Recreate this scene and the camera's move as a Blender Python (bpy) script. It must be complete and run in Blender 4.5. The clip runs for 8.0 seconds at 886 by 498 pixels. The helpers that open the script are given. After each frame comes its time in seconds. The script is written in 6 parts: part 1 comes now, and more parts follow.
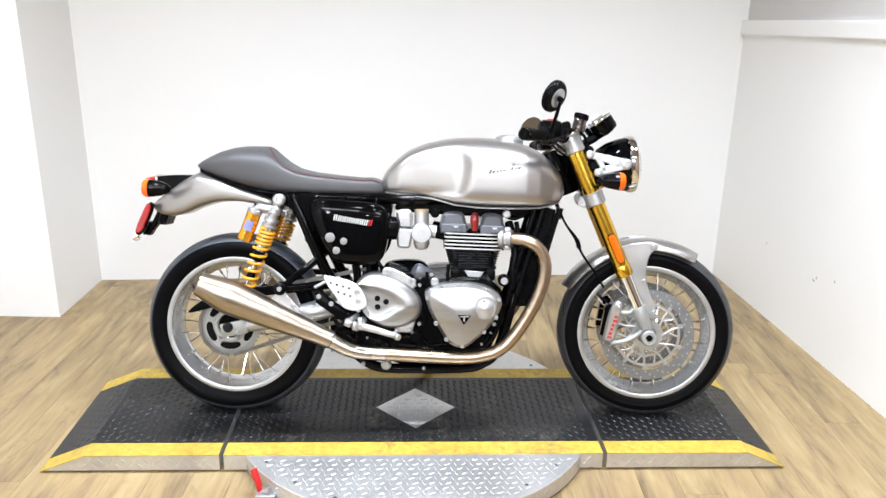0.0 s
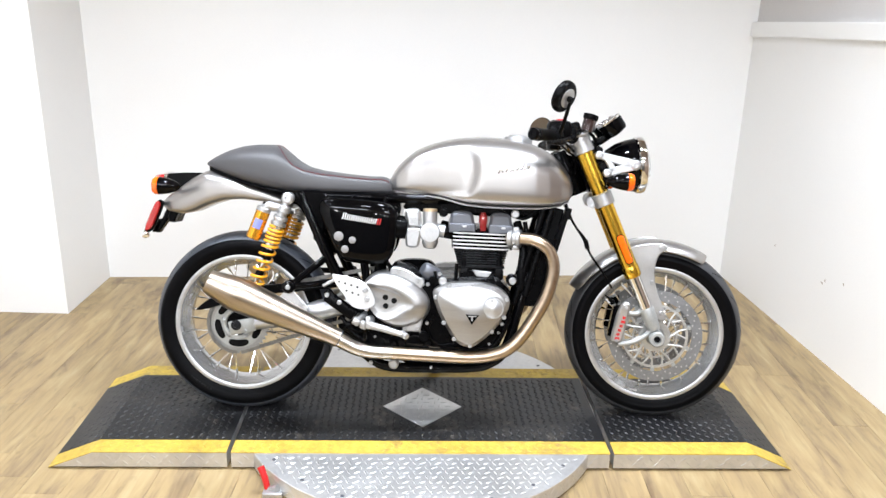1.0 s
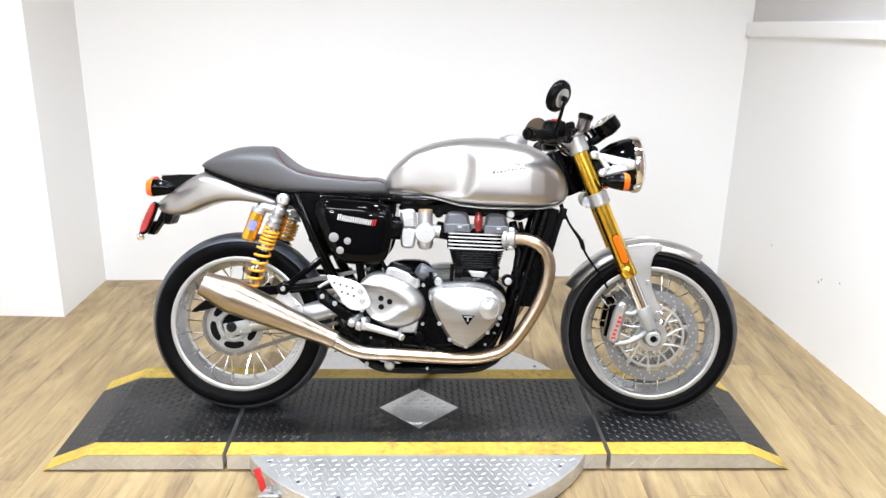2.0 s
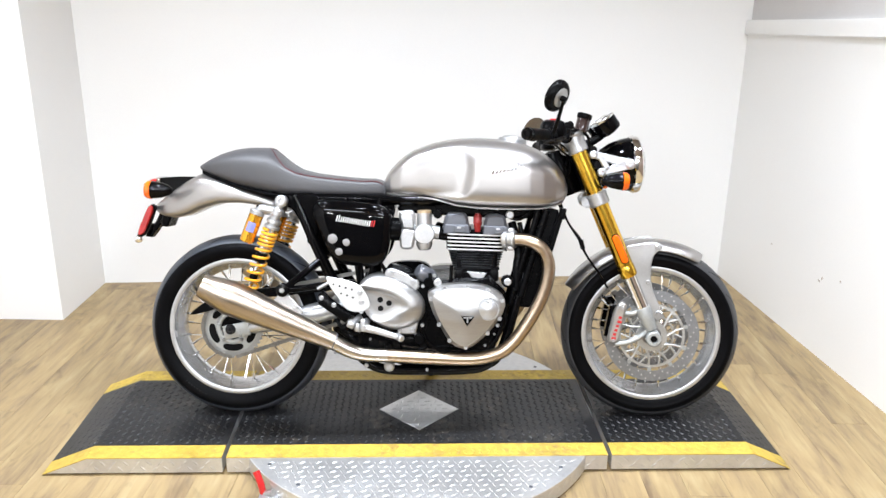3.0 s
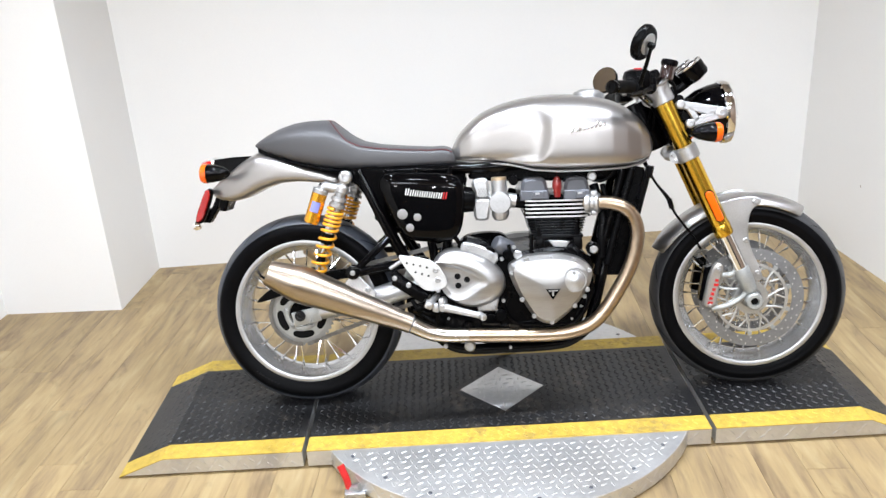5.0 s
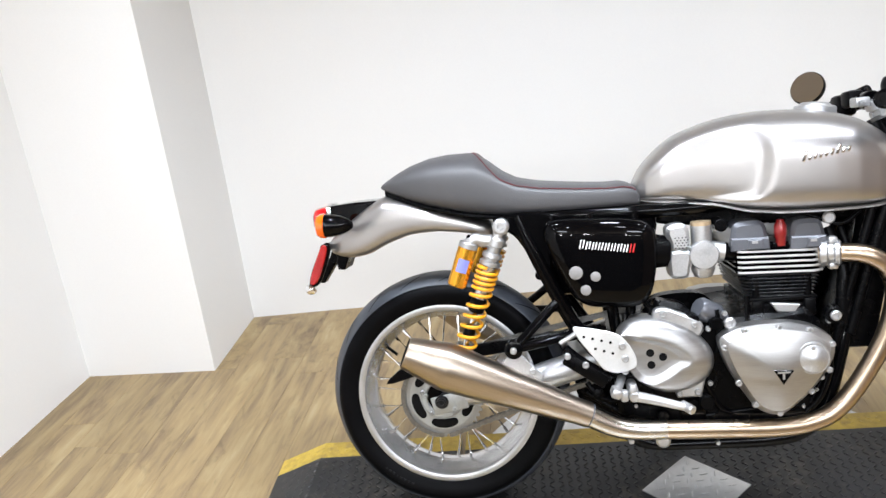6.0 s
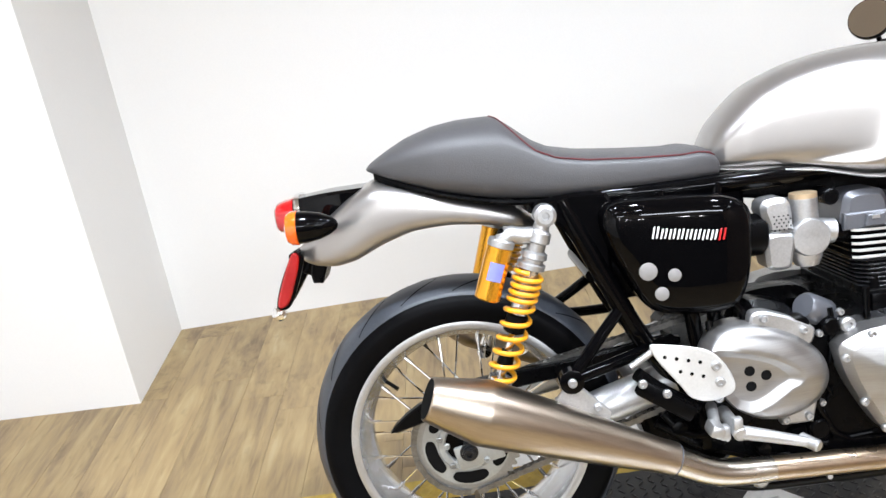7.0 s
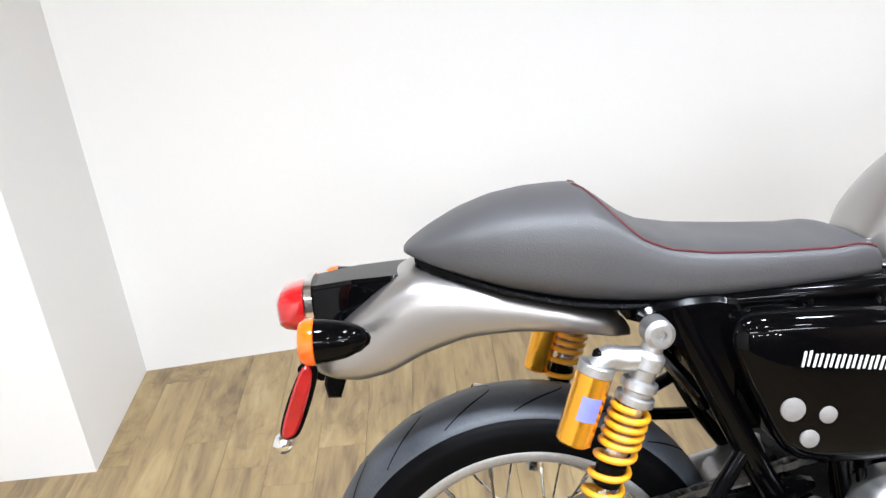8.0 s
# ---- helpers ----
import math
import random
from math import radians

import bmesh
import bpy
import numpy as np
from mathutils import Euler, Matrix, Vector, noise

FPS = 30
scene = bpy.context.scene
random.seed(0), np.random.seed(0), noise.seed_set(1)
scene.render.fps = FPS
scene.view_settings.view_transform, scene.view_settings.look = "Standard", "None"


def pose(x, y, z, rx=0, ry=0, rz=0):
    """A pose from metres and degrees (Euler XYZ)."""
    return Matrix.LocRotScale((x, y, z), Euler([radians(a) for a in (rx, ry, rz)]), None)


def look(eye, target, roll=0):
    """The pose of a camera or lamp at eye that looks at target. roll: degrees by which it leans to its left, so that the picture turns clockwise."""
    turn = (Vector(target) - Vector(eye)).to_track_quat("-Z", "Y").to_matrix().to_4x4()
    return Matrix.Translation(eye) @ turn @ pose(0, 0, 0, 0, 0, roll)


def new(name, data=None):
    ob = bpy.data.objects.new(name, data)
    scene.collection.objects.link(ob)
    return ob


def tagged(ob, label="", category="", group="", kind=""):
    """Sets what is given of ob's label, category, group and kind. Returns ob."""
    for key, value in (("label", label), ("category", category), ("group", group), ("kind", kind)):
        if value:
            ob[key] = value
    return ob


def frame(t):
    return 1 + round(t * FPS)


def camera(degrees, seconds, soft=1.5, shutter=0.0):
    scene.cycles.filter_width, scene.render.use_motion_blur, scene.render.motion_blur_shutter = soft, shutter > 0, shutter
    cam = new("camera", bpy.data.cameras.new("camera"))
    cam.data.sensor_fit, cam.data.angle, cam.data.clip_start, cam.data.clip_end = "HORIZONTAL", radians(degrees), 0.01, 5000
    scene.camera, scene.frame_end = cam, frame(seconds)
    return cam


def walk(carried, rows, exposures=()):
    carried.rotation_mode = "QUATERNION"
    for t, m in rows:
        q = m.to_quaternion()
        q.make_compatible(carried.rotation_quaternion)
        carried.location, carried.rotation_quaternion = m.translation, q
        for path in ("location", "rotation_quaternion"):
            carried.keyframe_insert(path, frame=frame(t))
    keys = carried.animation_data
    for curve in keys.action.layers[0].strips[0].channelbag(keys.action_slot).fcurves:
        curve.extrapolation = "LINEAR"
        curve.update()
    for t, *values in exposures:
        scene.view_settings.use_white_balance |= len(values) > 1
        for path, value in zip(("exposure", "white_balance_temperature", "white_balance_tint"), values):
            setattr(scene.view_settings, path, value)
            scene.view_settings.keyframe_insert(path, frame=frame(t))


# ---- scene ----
cam = camera(58.0, 8.0)
PATH = [
    (0, (0.591, -2.539, 1.482), (0.68, -0.642, 0.855), 1.2),
    (0.5, (0.592, -2.544, 1.475), (0.674, -0.647, 0.846), 1.8),
    (1, (0.582, -2.541, 1.48), (0.657, -0.643, 0.853), 1.5),
    (1.5, (0.587, -2.54, 1.474), (0.664, -0.641, 0.852), 1.3),
    (3, (0.596, -2.531, 1.472), (0.674, -0.631, 0.852), 0.9),
    (3.5, (0.592, -2.513, 1.484), (0.632, -0.615, 0.856), -1.1),
    (4, (0.601, -2.491, 1.478), (0.571, -0.606, 0.811), -2.9),
    (4.2, (0.626, -2.471, 1.475), (0.575, -0.608, 0.749), -1.5),
    (5.3, (0.396, -2.214, 1.444), (0.37, -0.346, 0.728), -4.5),
    (5.5, (0.354, -2.092, 1.422), (0.258, -0.209, 0.755), -4.9),
    (5.7, (0.312, -1.951, 1.442), (0.145, -0.073, 0.796), -5.9),
    (5.8, (0.286, -1.888, 1.449), (0.104, -0.012, 0.781), -6.6),
    (6, (0.217, -1.792, 1.411), (0.028, 0.08, 0.732), -6.5),
    (6.3, (0.1, -1.658, 1.378), (0.036, 0.2, 0.64), -7.5),
    (6.5, (0.026, -1.583, 1.388), (-0.01, 0.265, 0.625), -9.7),
    (6.8, (-0.014, -1.428, 1.327), (0.0, 0.391, 0.497), -7.2),
    (7, (-0.014, -1.291, 1.311), (0.009, 0.552, 0.534), -7.7),
    (7.2, (-0.031, -1.178, 1.333), (-0.06, 0.677, 0.585), -6.8),
    (7.32, (-0.037, -1.132, 1.334), (-0.091, 0.725, 0.601), -7.1),
    (7.5, (-0.048, -1.057, 1.34), (-0.071, 0.761, 0.506), -7.1),
    (7.6, (-0.059, -1.014, 1.338), (-0.055, 0.800, 0.511), -6.6),
    (7.8, (-0.08, -0.927, 1.335), (-0.006, 0.879, 0.48), -5.6),
    (8, (-0.116, -0.86, 1.342), (-0.021, 0.955, 0.508), -5.6),
]
walk(cam, [(t, look(eye, target, roll)) for t, eye, target, roll in PATH], [(0, 0.06), (1.7, 0.12), (3.2, 0.10), (4.2, 0.03), (5.5, -0.07), (6.1, -0.06), (6.6, 0.0), (7.5, 0.04), (8, 0.02)])

# ---- light ----
world = bpy.data.worlds.new("world")
scene.world = world
world.use_nodes = True
world.node_tree.nodes["Background"].inputs[0].default_value = (0.9, 0.92, 1.0, 1)
world.node_tree.nodes["Background"].inputs[1].default_value = 0.05
CEIL = 2.75


def panel(x, y, sx, sy, watts, tint=(0.892, 0.968, 1.084)):
    lamp = bpy.data.lights.new("ceiling_panel", "AREA")
    lamp.shape, lamp.size, lamp.size_y, lamp.energy, lamp.color = "RECTANGLE", sx, sy, watts, tint
    new("ceiling_panel", lamp).matrix_world = pose(x, y, CEIL - 0.06)


def downlight(x, y, watts, wide=0.15, beam=129):
    lamp = bpy.data.lights.new("downlight", "AREA")
    lamp.shape, lamp.size, lamp.energy, lamp.color, lamp.spread = "DISK", wide, watts, (0.892, 0.968, 1.084), radians(beam)
    new("downlight", lamp).matrix_world = pose(x, y, CEIL - 0.06)


for px, py in ((-0.85, -0.3), (-0.15, -0.3), (0.7, -0.3), (1.4, -0.3), (2.1, -0.3)):
    downlight(px, py, 14 if px < -0.5 else 19 if px < 1 else 18 if px < 2 else 11)
for px, py in ((-1.2, -2.0), (-0.6, -1.9), (0.2, -2.0), (0.8, -1.9), (1.6, -2.0), (2.2, -1.9)):
    downlight(px, py, 4 if px < -1 else 9 if px < 1.5 else 7 if px < 2 else 4)
for px, py, watts in ((-0.6, -3.6, 64), (1.6, -3.5, 80)):
    panel(px, py, 1.2, 0.3, watts)


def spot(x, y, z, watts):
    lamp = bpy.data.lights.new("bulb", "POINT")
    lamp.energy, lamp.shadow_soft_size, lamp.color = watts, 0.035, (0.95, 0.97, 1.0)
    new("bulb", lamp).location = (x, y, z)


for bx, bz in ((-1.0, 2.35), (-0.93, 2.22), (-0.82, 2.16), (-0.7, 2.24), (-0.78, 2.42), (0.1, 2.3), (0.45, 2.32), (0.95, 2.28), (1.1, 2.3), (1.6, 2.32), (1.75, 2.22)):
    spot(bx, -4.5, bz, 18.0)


# ---- materials ----
def material(name, color, rough=0.5, metal=0.0, coat=0.0, vary=0.12, scale=8.0, fine=90.0, bump=0.0, stretch=(1, 1, 1), rand=0.0, spec=0.5, rvar=0.1):
    """A surface with variation at two scales and a fine relief."""
    m = bpy.data.materials.new(name)
    m.use_nodes = True
    t = m.node_tree
    n, ln = t.nodes, t.links
    b = n["Principled BSDF"]
    b.inputs["Metallic"].default_value = metal
    b.inputs["Coat Weight"].default_value = coat
    b.inputs["Coat Roughness"].default_value = 0.05
    b.inputs["Specular IOR Level"].default_value = spec
    co = n.new("ShaderNodeTexCoord")
    mp = n.new("ShaderNodeMapping")
    mp.inputs["Scale"].default_value = stretch
    ln.new(co.outputs["Object"], mp.inputs["Vector"])
    big, small = n.new("ShaderNodeTexNoise"), n.new("ShaderNodeTexNoise")
    for k, s in ((big, scale), (small, fine)):
        k.inputs["Scale"].default_value = s
        k.inputs["Detail"].default_value = 4
        ln.new(mp.outputs[0], k.inputs["Vector"])
    add = n.new("ShaderNodeMath")
    add.operation = "ADD"
    ln.new(big.outputs["Fac"], add.inputs[0])
    ln.new(small.outputs["Fac"], add.inputs[1])
    val = n.new("ShaderNodeMapRange")
    val.inputs["From Min"].default_value, val.inputs["From Max"].default_value = 0.6, 1.4
    val.inputs["To Min"].default_value, val.inputs["To Max"].default_value = 1 - vary, 1 + vary
    ln.new(add.outputs[0], val.inputs["Value"])
    last = val.outputs[0]
    if rand:
        inf = n.new("ShaderNodeObjectInfo")
        rr = n.new("ShaderNodeMapRange")
        rr.inputs["To Min"].default_value, rr.inputs["To Max"].default_value = 1 - rand, 1 + rand
        ln.new(inf.outputs["Random"], rr.inputs["Value"])
        mul = n.new("ShaderNodeMath")
        mul.operation = "MULTIPLY"
        ln.new(last, mul.inputs[0])
        ln.new(rr.outputs[0], mul.inputs[1])
        last = mul.outputs[0]
    mix = n.new("ShaderNodeVectorMath")
    mix.operation = "SCALE"
    mix.inputs[0].default_value = color
    ln.new(last, mix.inputs["Scale"])
    ln.new(mix.outputs[0], b.inputs["Base Color"])
    rg = n.new("ShaderNodeMapRange")
    rg.inputs["From Min"].default_value, rg.inputs["From Max"].default_value = 0.3, 0.7
    rg.inputs["To Min"].default_value, rg.inputs["To Max"].default_value = max(0.02, rough - rvar / 2), min(1, rough + rvar / 2)
    ln.new(big.outputs["Fac"], rg.inputs["Value"])
    ln.new(rg.outputs[0], b.inputs["Roughness"])
    if bump:
        bp = n.new("ShaderNodeBump")
        bp.inputs["Strength"].default_value = min(1, bump)
        bp.inputs["Distance"].default_value = 0.002
        ln.new(small.outputs["Fac"], bp.inputs["Height"])
        ln.new(bp.outputs[0], b.inputs["Normal"])
    return m


WALL = material("wall_paint", (0.82, 0.815, 0.80), 0.6, vary=0.02, scale=1.5, fine=180, bump=0.08)
TAUPE = material("taupe_paint", (0.58, 0.565, 0.555), 0.7, vary=0.04, scale=2, fine=120, bump=0.08)
CEILING = material("ceiling_paint", (0.32, 0.27, 0.225), 0.8, vary=0.03, scale=2, fine=120, bump=0.1)
SHOP = material("shop_paint", (0.055, 0.050, 0.046), 0.7, vary=0.05, scale=2, fine=120, bump=0.1)
# brown of the added unseen wall, picked for the tank's reflections
REFLECT_BROWN = material("brown_reflected_paint", (0.17, 0.115, 0.08), 0.7, vary=0.08, scale=2, fine=120, bump=0.1)
SUB = material("subfloor", (0.12, 0.10, 0.08), 0.9)
SILVER = material("silver_paint", (0.385, 0.37, 0.36), 0.36, 0.93, 0.6, vary=0.03, scale=3, fine=700, rvar=0.04)
BLACKGLOSS = material("gloss_black", (0.0012, 0.0012, 0.0015), 0.04, 0, 0.0, vary=0.1, scale=4, rvar=0.02, spec=0.13)
BLACKSATIN = material("satin_black", (0.0012, 0.0012, 0.0015), 0.09, 0, 0.0, vary=0.2, scale=14, fine=160, bump=0.02, spec=0.11)
BLACKENG = material("engine_black", (0.0015, 0.0015, 0.0018), 0.28, 0, vary=0.3, scale=20, fine=220, bump=0.12, spec=0.07)
PLASTIC = material("black_plastic", (0.0018, 0.0018, 0.0021), 0.28, vary=0.2, scale=20, fine=300, bump=0.08, spec=0.07)
GREYENG = material("grey_cam_cover", (0.11, 0.115, 0.13), 0.35, 0.3, 0.4, vary=0.08, scale=16, fine=250, bump=0.05)
ALU = material("brushed_aluminium", (0.36, 0.356, 0.35), 0.38, 0.94, vary=0.11, scale=8, fine=55, bump=0.09, stretch=(0.8, 1, 12), rvar=0.14)
CAST = material("cast_aluminium", (0.47, 0.473, 0.477), 0.42, 0.88, vary=0.16, scale=14, fine=260, bump=0.12)
CHROME = material("chrome", (0.82, 0.82, 0.82), 0.08, 1.0, vary=0.03, scale=5, rvar=0.05)
POLISH = material("polished_rim", (0.68, 0.69, 0.705), 0.24, 0.90, vary=0.06, scale=9, fine=140, rvar=0.08)
STEEL = material("brushed_stainless", (0.47, 0.43, 0.375), 0.25, 1.0, vary=0.05, scale=7, fine=110, stretch=(0.6, 4, 4), bump=0.012, rvar=0.1)
MUFFLER = material("brushed_muffler_steel", (0.40, 0.34, 0.275), 0.30, 1.0, vary=0.10, scale=16, fine=60, stretch=(6, 6, 0.2), bump=0.012, rvar=0.05)
HEADER = material("heat_tinted_steel", (0.42, 0.33, 0.24), 0.31, 1.0, vary=0.16, scale=5, fine=60, rvar=0.1)
GOLD = material("gold_anodised", (0.72, 0.45, 0.055), 0.24, 1.0, vary=0.07, scale=10, fine=120, stretch=(1, 1, 0.3), rvar=0.06)
AMBERGOLD = material("amber_anodised", (0.85, 0.40, 0.03), 0.25, 0.85, 0.3, vary=0.06, scale=12)
SPRING = material("yellow_spring", (0.80, 0.35, 0.012), 0.32, 0, 0.5, vary=0.06, scale=20)
RUBBER = material("tyre_rubber", (0.0026, 0.0026, 0.003), 0.44, vary=0.3, scale=14, fine=300, bump=0.1, spec=0.045)
# worn rubber, its base raised to bluish grey to paint in the sheen
TREAD = material("worn_sheen_tread_rubber", (0.042, 0.047, 0.058), 0.46, vary=0.25, scale=9, fine=200, bump=0.08, spec=0.6)
GROOVE = material("tread_groove", (0.003, 0.003, 0.003), 0.8, spec=0.1)
VINYL = material("seat_vinyl", (0.060, 0.059, 0.062), 0.44, vary=0.1, scale=6, fine=420, bump=0.25, spec=0.5)
THREAD = material("red_thread", (0.095, 0.010, 0.013), 0.7)
REDLENS = material("red_lens", (0.42, 0.006, 0.008), 0.10, 0, 1.0, vary=0.15, scale=30)
REFLEX = material("red_reflex", (0.33, 0.009, 0.009), 0.22, 0, 0.5, vary=0.25, scale=60, fine=500, bump=0.15)
AMBER = material("amber_lens", (0.9, 0.13, 0.002), 0.15, 0, 1.0, vary=0.12, scale=40)
REDPAINT = material("red_plastic", (0.5, 0.01, 0.012), 0.35, 0, 0.4)
DARKRED = material("red_boot", (0.20, 0.008, 0.008), 0.3, 0, 0.6, vary=0.15, scale=30)
WHITEINK = material("white_ink", (0.78, 0.78, 0.77), 0.4)
PALEDOT = material("pale_insert", (0.23, 0.222, 0.217), 0.45, vary=0.12, scale=120, fine=400)
BLUEINK = material("blue_sticker", (0.20, 0.22, 0.55), 0.4)
ROTOR = material("brake_steel", (0.23, 0.235, 0.245), 0.36, 0.6, vary=0.16, scale=10, fine=120)
CHAIN = material("chain_steel", (0.20, 0.195, 0.185), 0.4, 1.0, vary=0.3, scale=60, fine=200)
SPROCKET = material("sprocket_steel", (0.30, 0.303, 0.30), 0.42, 0.9, vary=0.14, scale=18, fine=200, bump=0.08)
WEB = material("sprocket_web_alloy", (0.36, 0.37, 0.36), 0.5, 0.55, vary=0.12, scale=18, fine=200, bump=0.1)
CARRIER = material("disc_carrier_alloy", (0.50, 0.505, 0.50), 0.36, 0.8, vary=0.14, scale=18, fine=200, bump=0.1)
CALIPER = material("grey_anodised_caliper", (0.40, 0.385, 0.36), 0.4, 0.75, vary=0.1, scale=30, fine=240, bump=0.08)
GUARD = material("satin_alloy_guard", (0.62, 0.62, 0.61), 0.42, 0.45, vary=0.08, scale=12, fine=240, bump=0.06)
FRONT_TREAD = material("scrubbed_tread_rubber", (0.036, 0.036, 0.038), 0.46, vary=0.3, scale=9, fine=200, bump=0.1, spec=0.4)
CHECKER = material("checker_plate", (0.62, 0.62, 0.62), 0.38, 0.8, vary=0.12, scale=5, fine=60, bump=0.08)


def worn(base, dirt, lo, hi, rough, spec=0.5, metal=0.0, scale=3.2, bump=0.15):
    """A plate with dusty and scuffed patches of its own shape over its base colour."""
    m = material("worn_plate", base, rough, metal, vary=0.3, scale=6, fine=55, bump=bump, spec=spec)
    t = m.node_tree
    n, ln = t.nodes, t.links
    co, a, b = n.new("ShaderNodeTexCoord"), n.new("ShaderNodeTexNoise"), n.new("ShaderNodeTexNoise")
    a.inputs["Scale"].default_value, a.inputs["Detail"].default_value, a.inputs["Distortion"].default_value = scale, 6, 1.2
    b.inputs["Scale"].default_value, b.inputs["Detail"].default_value = scale * 12, 5
    mul = n.new("ShaderNodeMath")
    mul.operation = "MULTIPLY"
    rr = n.new("ShaderNodeMapRange")
    rr.inputs["From Min"].default_value, rr.inputs["From Max"].default_value = lo, hi
    for k in (a, b):
        ln.new(co.outputs["Object"], k.inputs["Vector"])
    ln.new(a.outputs["Fac"], mul.inputs[0])
    ln.new(b.outputs["Fac"], mul.inputs[1])
    ln.new(mul.outputs[0], rr.inputs["Value"])
    bs = n["Principled BSDF"]
    old = bs.inputs["Base Color"].links[0].from_socket
    mix = n.new("ShaderNodeMix")
    mix.data_type = "RGBA"
    mix.inputs["B"].default_value = (*dirt, 1)
    ln.new(rr.outputs[0], mix.inputs["Factor"])
    ln.new(old, mix.inputs["A"])
    ln.new(mix.outputs["Result"], bs.inputs["Base Color"])
    return m


DECK = worn((0.008, 0.008, 0.0087), (0.062, 0.054, 0.044), 0.30, 0.50, 0.40, 0.42)
YELLOW = worn((0.47, 0.325, 0.05), (0.24, 0.16, 0.05), 0.30, 0.46, 0.5, 0.4, bump=0.08)
FINBLACK = material("fin_black", (0.010, 0.0105, 0.012), 0.30, vary=0.2, scale=20, fine=260, bump=0.08, spec=0.35)
# near-black colour standing in for the shade inside slots, holes and outlets
HOLE_SHADE = material("hole_shade", (0.004, 0.004, 0.004), 0.8, spec=0.08)


def glass(name, color, rough=0.0):
    m = bpy.data.materials.new(name)
    m.use_nodes = True
    b = m.node_tree.nodes["Principled BSDF"]
    b.inputs["Base Color"].default_value = (*color, 1)
    b.inputs["Transmission Weight"].default_value = 1
    b.inputs["Roughness"].default_value = rough
    b.inputs["IOR"].default_value = 1.45
    return m


LENS = glass("clear_lens", (0.95, 0.96, 0.97), 0.02)
MIRROR = material("mirror_glass", (0.85, 0.85, 0.85), 0.02, 1.0, vary=0.005, rvar=0.0)


def plank_material():
    """Greyed oak boards: streaked grain along the board, knots and pale patches, each board its own tone."""
    m = bpy.data.materials.new("greyed_oak_plank")
    m.use_nodes = True
    t = m.node_tree
    n, ln = t.nodes, t.links
    b = n["Principled BSDF"]
    co, inf, off = n.new("ShaderNodeTexCoord"), n.new("ShaderNodeObjectInfo"), n.new("ShaderNodeVectorMath")
    off.operation = "ADD"
    sc = n.new("ShaderNodeVectorMath")
    sc.operation = "SCALE"
    sc.inputs[0].default_value = (31, 57, 13)
    ln.new(inf.outputs["Random"], sc.inputs["Scale"])
    ln.new(co.outputs["Object"], off.inputs[0])
    ln.new(sc.outputs[0], off.inputs[1])
    maps = []
    for s in ((15, 2.4, 1), (60, 6, 1), (5, 1.6, 1)):
        mp = n.new("ShaderNodeMapping")
        mp.inputs["Scale"].default_value = s
        ln.new(off.outputs[0], mp.inputs["Vector"])
        nz = n.new("ShaderNodeTexNoise")
        nz.inputs["Scale"].default_value, nz.inputs["Detail"].default_value = 1.0, 6
        nz.inputs["Distortion"].default_value = 0.7
        ln.new(mp.outputs[0], nz.inputs["Vector"])
        maps.append(nz)
    ramp = n.new("ShaderNodeValToRGB")
    el = ramp.color_ramp.elements
    el[0].position, el[0].color = 0.30, (0.165, 0.110, 0.058, 1)
    el[1].position, el[1].color = 0.72, (0.41, 0.322, 0.188, 1)
    for p, c in ((0.41, (0.245, 0.173, 0.090, 1)), (0.52, (0.318, 0.226, 0.109, 1)), (0.62, (0.368, 0.274, 0.138, 1))):
        e = el.new(p)
        e.color = c
    mix = n.new("ShaderNodeMath")
    mix.operation = "MULTIPLY_ADD"
    mix.inputs[1].default_value = 0.35
    ln.new(maps[1].outputs["Fac"], mix.inputs[0])
    half = n.new("ShaderNodeMath")
    half.operation = "MULTIPLY_ADD"
    half.inputs[1].default_value, half.inputs[2].default_value = 0.75, -0.05
    ln.new(maps[0].outputs["Fac"], half.inputs[0])
    ln.new(half.outputs[0], mix.inputs[2])
    ln.new(mix.outputs[0], ramp.inputs[0])
    tone = n.new("ShaderNodeMapRange")
    tone.inputs["To Min"].default_value, tone.inputs["To Max"].default_value = 0.90, 1.08
    ln.new(inf.outputs["Random"], tone.inputs["Value"])
    gain = n.new("ShaderNodeVectorMath")
    gain.operation = "SCALE"
    # dark knots and mineral streaks, a few to a board
    mk, kn, kr, km = n.new("ShaderNodeMapping"), n.new("ShaderNodeTexNoise"), n.new("ShaderNodeMapRange"), n.new("ShaderNodeVectorMath")
    mk.inputs["Scale"].default_value = (15, 5.5, 1)
    kn.inputs["Scale"].default_value, kn.inputs["Detail"].default_value, kn.inputs["Distortion"].default_value = 1.0, 5, 1.6
    ln.new(off.outputs[0], mk.inputs["Vector"])
    ln.new(mk.outputs[0], kn.inputs["Vector"])
    kr.inputs["From Min"].default_value, kr.inputs["From Max"].default_value = 0.57, 0.70
    kr.inputs["To Min"].default_value, kr.inputs["To Max"].default_value = 1.0, 0.80
    ln.new(kn.outputs["Fac"], kr.inputs["Value"])
    km.operation = "SCALE"
    ln.new(ramp.outputs[0], km.inputs[0])
    ln.new(kr.outputs[0], km.inputs["Scale"])
    ln.new(km.outputs[0], gain.inputs[0])
    ln.new(tone.outputs[0], gain.inputs["Scale"])
    ln.new(gain.outputs[0], b.inputs["Base Color"])
    rg = n.new("ShaderNodeMapRange")
    rg.inputs["To Min"].default_value, rg.inputs["To Max"].default_value = 0.38, 0.55
    ln.new(maps[2].outputs["Fac"], rg.inputs["Value"])
    ln.new(rg.outputs[0], b.inputs["Roughness"])
    bp = n.new("ShaderNodeBump")
